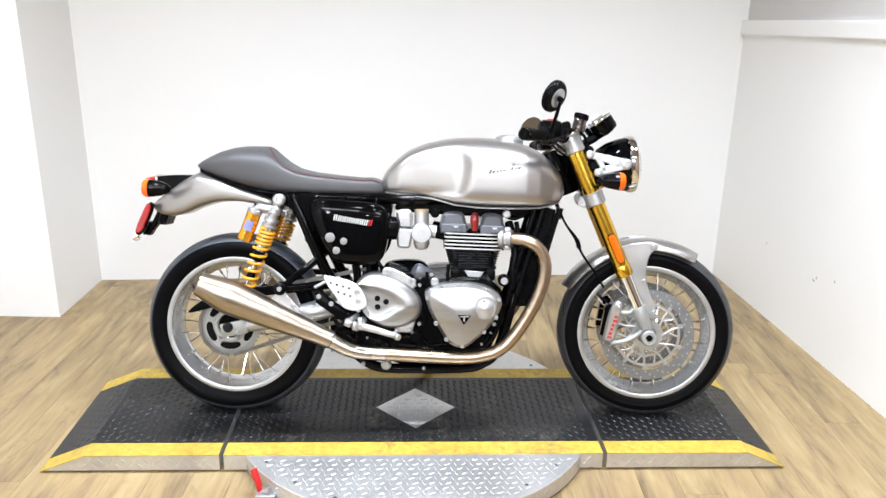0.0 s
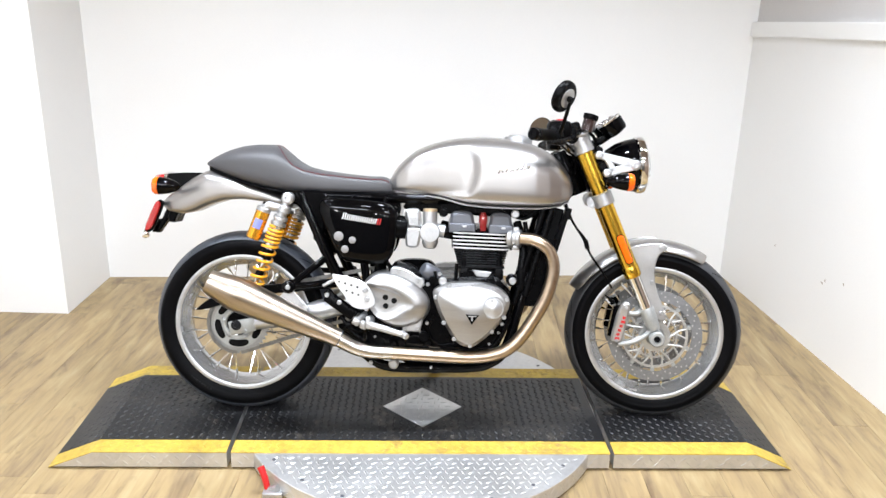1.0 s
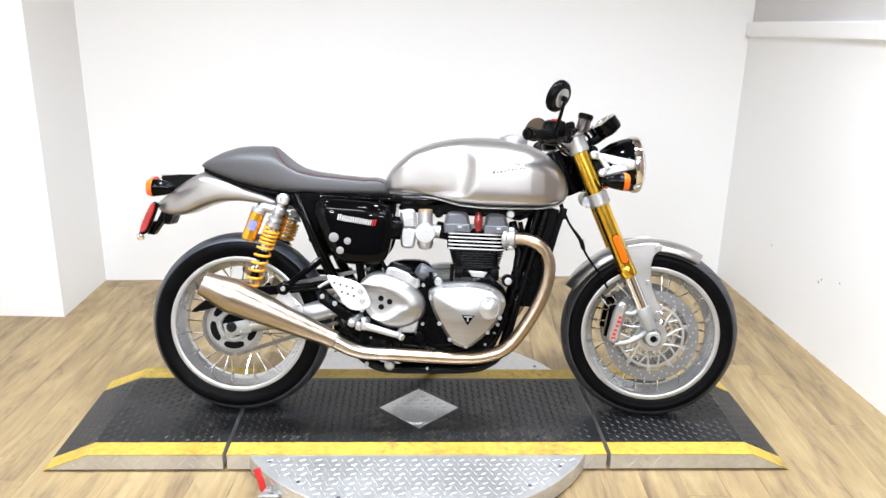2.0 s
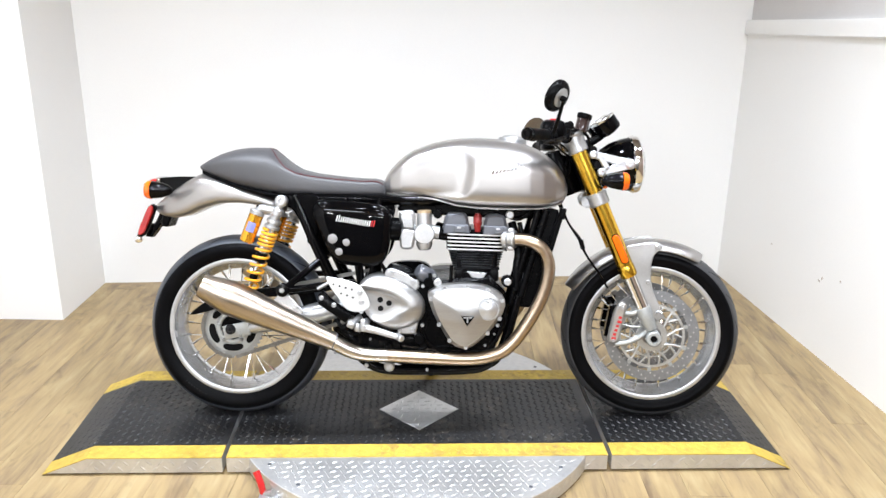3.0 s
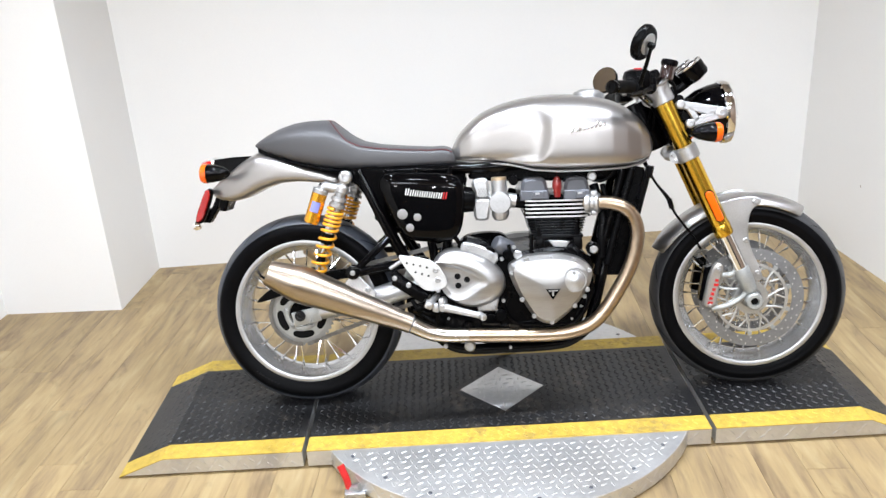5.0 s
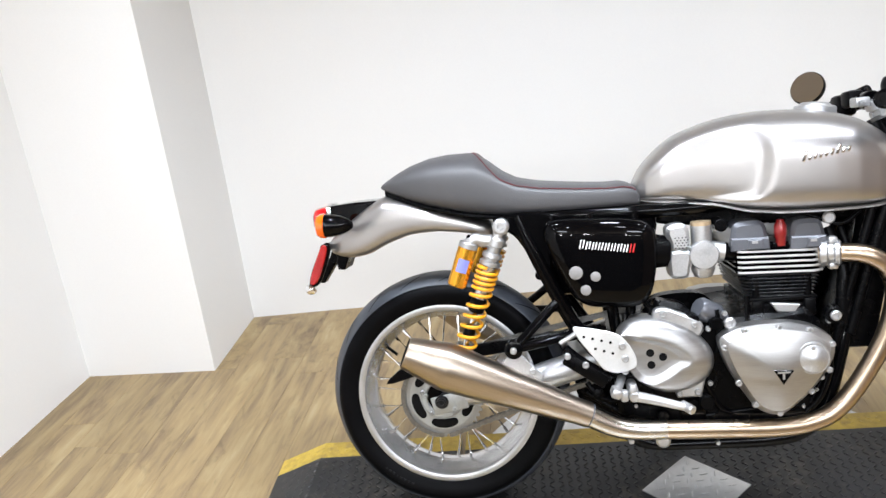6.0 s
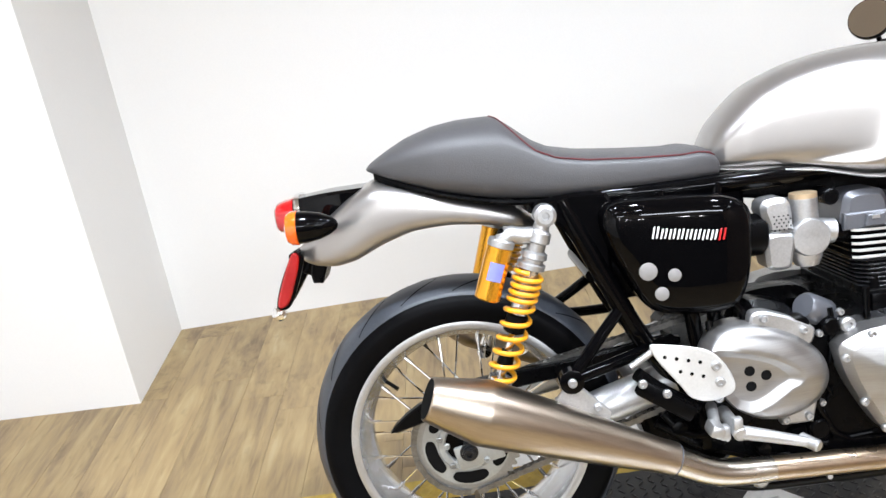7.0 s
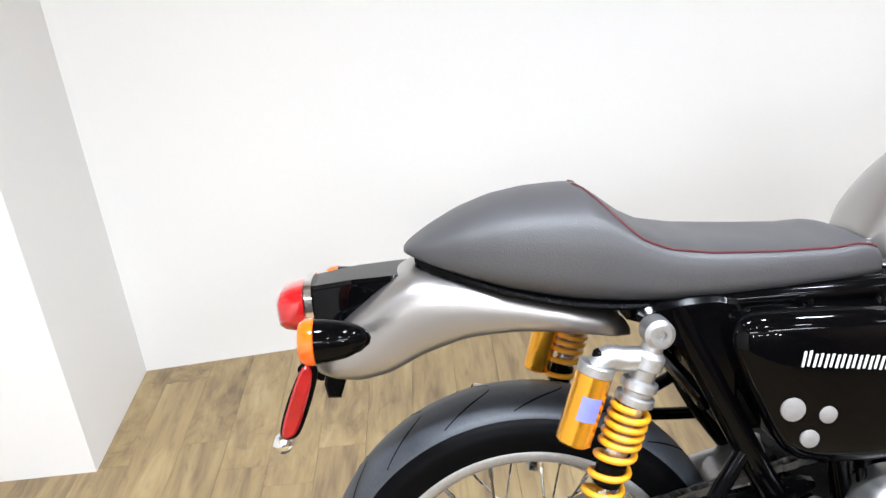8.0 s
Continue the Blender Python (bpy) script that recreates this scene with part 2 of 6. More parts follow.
    bp.inputs["Strength"].default_value, bp.inputs["Distance"].default_value = 0.15, 0.001
    ln.new(maps[1].outputs["Fac"], bp.inputs["Height"])
    ln.new(bp.outputs[0], b.inputs["Normal"])
    return m


PLANK = plank_material()


# ---- shaping helpers ----
def mesh_of(name, bm, mat, sharp=38):
    bmesh.ops.recalc_face_normals(bm, faces=bm.faces)
    me = bpy.data.meshes.new(name)
    bm.to_mesh(me)
    bm.free()
    me.materials.append(mat)
    me.polygons.foreach_set("use_smooth", [True] * len(me.polygons))
    me.set_sharp_from_angle(angle=radians(sharp))
    return me


def part(name, bm, mat, parent, label="", sharp=38):
    ob = new(name, mesh_of(name, bm, mat, sharp))
    ob.parent = parent
    if label:
        ob["label"] = label
    return ob


def thing(name, bm, mat, label, category, kind="", group="", sharp=38):
    return tagged(new(name, mesh_of(name, bm, mat, sharp)), label, category, group, kind)


def spline(pts, per=6, closed=False):
    """Points on a smooth curve through pts."""
    v = [Vector(p) for p in pts]
    k, out = len(v), []
    for i in range(k if closed else k - 1):
        if closed:
            a, b, c, d = v[i - 1], v[i], v[(i + 1) % k], v[(i + 2) % k]
        else:
            a, b, c, d = v[max(0, i - 1)], v[i], v[i + 1], v[min(k - 1, i + 2)]
        for j in range(per):
            s = j / per
            out.append(0.5 * (2 * b + (c - a) * s + (2 * a - 5 * b + 4 * c - d) * s * s + (3 * b - a - 3 * c + d) * s ** 3))
    if not closed:
        out.append(v[-1])
    return out


def rings(bm, loops, caps=True, closed=False):
    """Skin closed loops of equal length."""
    rows = [[bm.verts.new(p) for p in lp] for lp in loops]
    k = len(rows[0])
    pairs = list(zip(rows, rows[1:])) + ([(rows[-1], rows[0])] if closed else [])
    for a, b in pairs:
        for i in range(k):
            bm.faces.new((a[i], a[(i + 1) % k], b[(i + 1) % k], b[i]))
    if caps and not closed:
        bm.faces.new(rows[0])
        bm.faces.new(rows[-1])
    return bm


def aim(p, q):
    """A pose at p whose z axis points to q."""
    return Matrix.Translation(p) @ (Vector(q) - Vector(p)).to_track_quat("Z", "Y").to_matrix().to_4x4()


def lathe(bm, prof, m=Matrix(), n=32, closed=False, a0=0.0, a1=360.0):
    """Turn (radius, height) pairs round the z axis of m."""
    if a1 - a0 < 359.9:
        loops = [[m @ Vector((r * math.cos(radians(a)), r * math.sin(radians(a)), h)) for r, h in prof] for a in np.linspace(a0, a1, n)]
        return rings(bm, loops, True)
    loops = [[m @ Vector((max(r, 1e-5) * math.cos(2 * math.pi * i / n), max(r, 1e-5) * math.sin(2 * math.pi * i / n), h)) for i in range(n)] for r, h in prof]
    return rings(bm, loops, not closed, closed)


def rod(bm, p, q, r, r2=None, n=16, bev=0.0):
    p, q = Vector(p), Vector(q)
    d, r2 = (q - p).length, r if r2 is None else r2
    prof = [(r - bev, 0), (r, bev), (r2, d - bev), (r2 - bev, d)] if bev else [(r, 0), (r2, d)]
    return lathe(bm, prof, aim(p, q), n)


def tube(bm, pts, r, n=14, per=6, smooth=True, caps=True):
    """A pipe along a curve; r is a radius or a function of the way (0 to 1)."""
    path = spline(pts, per) if smooth else [Vector(p) for p in pts]
    k, loops = len(path), []
    up = None
    for i, p in enumerate(path):
        d = (path[min(k - 1, i + 1)] - path[max(0, i - 1)]).normalized()
        if up is None:
            up = d.orthogonal().normalized()
        up = (up - d * up.dot(d)).normalized()
        side = d.cross(up)
        rad = r(i / (k - 1)) if callable(r) else r
        loops.append([p + rad * (math.cos(2 * math.pi * j / n) * up + math.sin(2 * math.pi * j / n) * side) for j in range(n)])
    return rings(bm, loops, caps)


def box(bm, c, s, m=Matrix(), bev=0.0):
    """A bevelled block of size s at c."""
    made = bmesh.ops.create_cube(bm, size=1.0, matrix=m @ Matrix.Translation(c) @ Matrix.Diagonal((*s, 1)))
    if bev:
        edges = {e for v in made["verts"] for e in v.link_edges}
        bmesh.ops.bevel(bm, geom=list(edges), offset=bev, segments=2, profile=0.5, affect="EDGES")
    return bm


def inset(outline, d):
    """The outline (x, z pairs, anticlockwise) drawn in by d."""
    v = [Vector((p[0], p[1])) for p in outline]
    out = []
    for i, p in enumerate(v):
        a, b = (p - v[i - 1]).normalized(), (v[(i + 1) % len(v)] - p).normalized()
        nrm = Vector((-(a + b).y, (a + b).x))
        nrm = nrm.normalized() if nrm.length > 1e-6 else Vector((-a.y, a.x))
        out.append(p + nrm * d / max(0.5, nrm.dot(Vector((-a.y, a.x)))))
    return out


def area2(o):
    return sum(o[i - 1][0] * o[i][1] - o[i][0] * o[i - 1][1] for i in range(len(o)))


def plate(bm, outline, steps, m=Matrix()):
    """Stack an outline in the x-z plane: steps of (inset, y)."""
    o = [(p[0], p[1]) for p in outline]
    if area2(o) < 0:
        o.reverse()
    return rings(bm, [[m @ Vector((p.x, y, p.y)) for p in inset(o, d)] for d, y in steps])


def smooth2(pts, per=5):
    return [(p.x, p.y) for p in spline([(a, b, 0) for a, b in pts], per, True)]


def slab(bm, outline, y0, y1, bev=0.003, m=Matrix()):
    s = 1 if y1 > y0 else -1
    return plate(bm, outline, [(bev, y0), (0, y0 + s * bev), (0, y1 - s * bev), (bev, y1)], m)


def dome(bm, outline, steps, m=Matrix()):
    """Stack an outline in the x-z plane, drawn to its middle: steps of (scale, y); closed by a fan."""
    o = [Vector((p[0], p[1])) for p in outline]
    c = sum(o, Vector((0, 0))) / len(o)
    rows = [[bm.verts.new(m @ Vector((c.x + (p.x - c.x) * k, y, c.y + (p.y - c.y) * k))) for p in o] for k, y in steps if k > 0]
    n = len(o)
    for a, b in zip(rows, rows[1:]):
        for i in range(n):
            bm.faces.new((a[i], a[(i + 1) % n], b[(i + 1) % n], b[i]))
    tip = bm.verts.new(m @ Vector((c.x, steps[-1][1], c.y)))
    for i in range(n):
        bm.faces.new((rows[-1][i], rows[-1][(i + 1) % n], tip))
    bm.faces.new(rows[0])
    return bm


def pieces(name, mat, parent, shapes, label=""):
    """One part a shape: each shape is a function that adds itself to a bmesh."""
    for f in shapes:
        bm = bmesh.new()
        f(bm)
        part(name, bm, mat, parent, label)


def bolts(parent, spots, y, r=0.0075, h=0.008, side=-1, mat=None, name="bolt"):
    """Alike bolt heads, each an object of its own on one mesh."""
    bm = bmesh.new()
    bolt(bm, 0, 0, 0, r, h, side)
    me = mesh_of(name, bm, mat or CAST)
    for x, z in spots:
        ob = new(name, me)
        ob.parent = parent
        ob.location = (x, y, z)


def bolt(bm, x, y, z, r=0.006, h=0.005, side=-1):
    return lathe(bm, [(r, 0), (r, h * 0.7), (r * 0.75, h), (r * 0.45, h), (r * 0.45, h * 0.5), (0, h * 0.5)], aim((x, y, z), (x, y + side, z)), 10)


def lug(bm, x, y, z, ang, length=0.026, wide=0.0075, high=0.0016, m=Matrix()):
    """One raised lens of a tread plate."""
    c, s = math.cos(ang), math.sin(ang)
    def at(u, v, h):
        return bm.verts.new(m @ Vector((x + u * c - v * s, y + u * s + v * c, z + h)))
    l, w = length / 2, wide / 2
    base = [at(-l, 0, 0), at(-l * 0.45, -w, 0), at(l * 0.45, -w, 0), at(l, 0, 0), at(l * 0.45, w, 0), at(-l * 0.45, w, 0)]
    top = [at(-l * 0.62, 0, high), at(l * 0.62, 0, high)]
    for f in ((0, 1, 6), (1, 2, 7, 6), (2, 3, 7), (3, 4, 7), (4, 5, 6, 7), (5, 0, 6)):
        bm.faces.new([(base + top)[i] for i in f])


def curve_at(xs, ys, x):
    """A smooth monotone-ish reading of a small table."""
    return float(np.interp(x, xs, ys))


# ---- the room ----
def wall(name, a, b, z0, z1, thick, mat, label):
    """A wall whose room side runs from a to b; its thickness lies to the left of that way. A height may differ at a and b."""
    a, b = Vector(a), Vector(b)
    d = (b - a).normalized()
    o = Vector((-d.y, d.x)) * thick
    bm = bmesh.new()
    rings(bm, [[Vector((p.x, p.y, z[k])) for p, k in ((a, 0), (b, 1), (b + o, 1), (a + o, 0))] for z in (z if isinstance(z, tuple) else (z, z) for z in (z0, z1))])
    return thing(name, bm, mat, label, "wall", "structure")


wall("wall_north", (-1.2, 1.39), (2.45, 1.558), 0, CEIL, 0.12, WALL, "plain white painted back wall")
half = wall("wall_east", (2.275, 1.55), (2.369, -0.35), 0, (1.272, 1.3537), 0.14, WALL, "white painted half wall under a white ledge")
wall("wall_east_upper", (2.285, 1.55), (2.379, -0.35), (1.345, 1.4267), CEIL, 0.1, TAUPE, "taupe painted wall above the ledge")
# out of view: added so the tank's front reflects brown and bounce drops
wall("wall_east_added", (2.369, -0.352), (2.60, -5.0), 0, CEIL, 0.14, REFLECT_BROWN, "plain brown unseen wall added for the tank to reflect")
wall("wall_west", (-2.03, -5.0), (-1.525, 0.95), 0, CEIL, 0.12, WALL, "white painted side wall")
wall("wall_south", (2.75, -5.0), (-2.2, -5.0), 0, CEIL, 0.12, SHOP, "plain painted wall of the shop")
bm = bmesh.new()
rings(bm, [[Vector((x, y, z)) for x, y in ((-1.53, 0.935), (-1.0, 0.914), (-0.985, 1.41), (-1.52, 1.45))] for z in (0, CEIL)])
thing("wall_pillar", bm, WALL, "white painted square pillar in the corner", "pillar", "structure")
bm = bmesh.new()
rings(bm, [[Vector((x, y, z + 0.043 * (1.55 - y))) for x, y in ((2.255, 1.549), (2.42, 1.556), (2.515, -0.348), (2.349, -0.348))] for z in (1.272, 1.345)])
bmesh.ops.bevel(bm, geom=bm.edges[:], offset=0.006, segments=2, affect="EDGES")
thing("trim", bm, WALL, "white ledge board along the half wall", "ledge", "structure")
bm = bmesh.new()
box(bm, (0.3, -1.7, CEIL + 0.05), (5.4, 7.0, 0.1))
thing("ceiling", bm, CEILING, "plain dim tan ceiling", "ceiling", "structure")
bm = bmesh.new()
box(bm, (0.3, -1.7, -0.06), (5.4, 7.0, 0.1))
floor = thing("floor", bm, SUB, "greyed oak plank floor, pale and streaky", "floor", "structure")


SCUFF = material("scuff", (0.42, 0.36, 0.31), 0.8, vary=0.3, scale=60, fine=300)


def scuff(y, z, w, h, turn_):
    """A small smudge on the half wall: a ragged flat patch."""
    x = 2.275 + 0.0496 * (1.55 - y) - 0.0006
    bm = bmesh.new()
    pts = []
    for i in range(14):
        a = 2 * math.pi * i / 14
        r = 0.6 + 0.4 * math.sin(3.1 * i + 7 * y) * math.cos(1.7 * i + z * 9)
        u, v = w * r * math.cos(a), h * r * math.sin(a)
        pts.append((u * math.cos(turn_) - v * math.sin(turn_), u * math.sin(turn_) + v * math.cos(turn_)))
    rings(bm, [[Vector((x - d - 0.0496 * u, y + u, z + v)) for u, v in pts] for d in (0.0, 0.0012)])
    part("scuff", bm, SCUFF, half, "faint brown scuff")


# ---- the turntable ----
TX, TY, TH, TR = 0.62, -0.03, 0.06, 0.61
YF, YB = -0.325, 0.268


def disc_lugs():
    bm = bmesh.new()
    for j in range(-25, 0):
        for i in range(-24, 25):
            x, y = TX + i * 0.025 + (0.0125 if j % 2 else 0), TY + j * 0.025
            if (x - TX) ** 2 + (y - TY) ** 2 < (TR - 0.022) ** 2 and y < YF - 0.014:
                lug(bm, x, y, TH, math.pi / 2 * ((i + j) % 2) + 0.45, 0.022, 0.0045, 0.0011)
    for i in range(112):
        a = 2 * math.pi * i / 112
        for row in (0, 1):
            m = Matrix.Translation((TX + TR * math.cos(a + row * 0.028), TY + TR * math.sin(a + row * 0.028), 0.022 + row * 0.02)) @ Matrix.Rotation(a + row * 0.028 + math.pi / 2, 4, "Z") @ Matrix.Rotation(math.pi / 2, 4, "X")
            lug(bm, 0, 0, 0, (0.7 if (i + row) % 2 else -0.7), 0.026, 0.007, 0.0014, m)
    return bm


bm = bmesh.new()
lathe(bm, [(TR - 0.012, 0.0), (TR - 0.012, 0.007), (TR, 0.007), (TR, TH - 0.002), (TR - 0.002, TH), (0, TH)], Matrix.Translation((TX, TY, 0)), 128)
turntable = thing("motorcycle_turntable", bm, CHECKER, "round aluminium checker plate turntable on the floor", "turntable")
part("tread", disc_lugs(), CHECKER, turntable)["kind"] = "stuff"
bm = bmesh.new()
lathe(bm, [(0.0065, 0), (0.006, 0.0015), (0, 0.002)], Matrix(), 10)
me = mesh_of("screw", bm, GREYENG)
for a in np.linspace(0, 2 * math.pi, 24, endpoint=False):
    ob = new("screw", me)
    ob.parent = turntable
    ob.location = (TX + (TR - 0.04) * math.cos(a + 0.1), TY + (TR - 0.04) * math.sin(a + 0.1), TH)
lever = part("lever_bracket", box(rod(bmesh.new(), (0.15, -0.452, 0.014), (0.185, -0.468, 0.03), 0.011, n=10), (0.17, -0.47, 0.012), (0.06, 0.03, 0.016), bev=0.003), CAST, turntable, "worn metal locking bracket")
bm = bmesh.new()
tube(bm, [(0.152, -0.455, 0.012), (0.146, -0.45, 0.045), (0.135, -0.44, 0.072), (0.13, -0.435, 0.083)], lambda s: 0.0095 + 0.002 * s, 12)
part("grip", bm, REDPAINT, lever, "red plastic lever grip")


def deck(name, x0, x1, slope0, slope1, label):
    """A straight or one-sided wedge of the drive-on deck between x0 and x1."""
    base = [(x0 + (slope0 * 0.1 if slope0 else 0), 0.008), (x0 + slope0, TH) if slope0 else (x0, TH), (x1 - slope1, TH) if slope1 else (x1, TH), (x1 - (slope1 * 0.1 if slope1 else 0), 0.008)]
    bm = bmesh.new()
    plate(bm, base, [(0, YF), (0, YB)])
    ob = thing(name, bm, CHECKER, label, "ramp", group="turntable deck")
    bm = bmesh.new()
    box(bm, ((x0 + x1) / 2, (YF + YB) / 2, 0.0045), (x1 - x0 - 0.05, YB - YF - 0.02, 0.009))
    part("rubber_foot", bm, PLASTIC, ob, "black rubber foot strip")

    def height(x):
        z = TH
        if slope0 and x < x0 + slope0:
            z = TH * (x - x0) / slope0
        if slope1 and x > x1 - slope1:
            z = TH * (x1 - x) / slope1
        return max(0.004, z)

    xs = sorted({x0 + (0.004 if slope0 else 0), *([x0 + slope0] if slope0 else []), *([x1 - slope1] if slope1 else []), x1 - (0.004 if slope1 else 0)})

    def skin(label, mat, y0, y1, t, nm):
        bm = bmesh.new()
        rings(bm, [[Vector((x, y0, height(x))), Vector((x, y1, height(x))), Vector((x, y1, height(x) + t)), Vector((x, y0, height(x) + t))] for x in xs])
        return part(nm, bm, mat, ob, label, sharp=15)

    skin("black worn tread sheet", DECK, YF + 0.07, YB - 0.075, 0.003, "tread_sheet")
    skin("yellow painted safety stripe", YELLOW, YF - 0.002, YF + 0.07, 0.0026, "stripe")
    skin("yellow painted safety stripe", YELLOW, YB - 0.075, YB + 0.002, 0.0026, "stripe")
    bm, bm2 = bmesh.new(), bmesh.new()
    nx = int((x1 - x0 - 0.02) / 0.0245)
    for i in range(nx):
        x = x0 + 0.02 + i * 0.0245
        s0 = -math.atan2(height(x + 0.005) - height(x - 0.005), 0.01)
        for j in range(32):
            y = YF + 0.012 + j * 0.0185
            target, mine = (bm, True) if YF + 0.083 < y < YB - 0.088 else (bm2, YF + 0.006 < y < YF + 0.058 or YB - 0.062 < y < YB - 0.008)
            if mine and not (name == "deck" and abs(x - TX) + abs(y - TY) < 0.155):
                m = Matrix.Translation((x, y, height(x) + (0.003 if target is bm else 0.0026))) @ Matrix.Rotation(s0, 4, "Y")
                lug(target, 0, 0, 0, 0.75 if (i + j) % 2 else -0.75, 0.0195, 0.0062, 0.0020 if target is bm else 0.0012, m)
    part("tread", bm, DECK, ob)["kind"] = "stuff"
    part("stripe_tread", bm2, YELLOW, ob)["kind"] = "stuff"
    bm = bmesh.new()
    for i in range(int((x1 - x0) / 0.036)):
        x = x0 + 0.03 + i * 0.036
        for row in (0, 1):
            z = 0.021 + 0.021 * row
            xx = x + 0.018 * row
            if height(xx) > z + 0.012 and height(xx + 0.012) > z + 0.012 and xx < x1 - 0.015:
                m = Matrix.Translation((xx, YF, z)) @ Matrix.Rotation(math.pi / 2, 4, "X")
                lug(bm, 0, 0, 0, 0.75 if i % 2 else -0.75, 0.027, 0.008, 0.0015, m)
    part("side_tread", bm, CHECKER, ob)["kind"] = "stuff"
    return ob


deck("deck", 0.015, 1.225, 0, 0, "black checker plate deck with yellow edge stripes")
deck("ramp", -0.562, 0.001, 0.145, 0, "black checker plate end ramp with yellow edge stripes")
deck("ramp", 1.239, 1.83, 0, 0.13, "black checker plate end ramp with yellow edge stripes")
bm = bmesh.new()
q = 0.138
rings(bm, [[Vector((TX + 0.003 + a * s, TY - 0.003 + b * s, z)) for a, b in ((-q, 0), (0, -q), (q, 0), (0, q))] for s, z in ((1, TH), (1, TH + 0.005), (0.985, TH + 0.006))])
badge = thing("diamond_plate", bm, CHECKER, "small aluminium checker plate diamond on the deck", "metal plate")
bm = bmesh.new()
for i in range(-5, 6):
    for j in range(-5, 6):
        x, y = i * 0.03 + (0.015 if j % 2 else 0), j * 0.026
        if abs(x) + abs(y) < 0.118:
            lug(bm, TX + 0.003 + x, TY - 0.003 + y, TH + 0.006, 0.12 if (i + j) % 2 else math.pi / 2 - 0.2, 0.026, 0.007, 0.0016)
part("tread", bm, CHECKER, badge)["kind"] = "stuff"


# ---- the motorcycle: x forward, y to its left, z up, standing on its side stand ----
bike = tagged(new("motorcycle"), "silver and black cafe racer motorcycle leaning on its stand", "motorcycle")
bike.matrix_world = pose(0, -0.012, TH, 0, 0, -2.4) @ pose(0, 0, 0, -12.7) @ pose(0, 0, 0, 0, -0.8)
FAX, FAZ, RAZ = 1.410, 0.276, 0.3030


def superring(x, w, z0, z1, n, k=48, push=None, low=None):
    """A rounded cross-section at x: half width w between the heights z0 and z1."""
    out = []
    zc, h = (z0 + z1) / 2, (z1 - z0) / 2
    for i in range(k):
        a = 2 * math.pi * i / k
        c, s = math.cos(a), math.sin(a)
        e = low if low and s < 0 else n
        y, z = w * math.copysign(abs(c) ** (2 / e), c), zc + h * math.copysign(abs(s) ** (2 / e), s)
        if push:
            y *= push(x, z)
        out.append(Vector((x, y, z)))
    return out


def soft(v):
    v = min(1, max(0, v))
    return v * v * (3 - 2 * v)


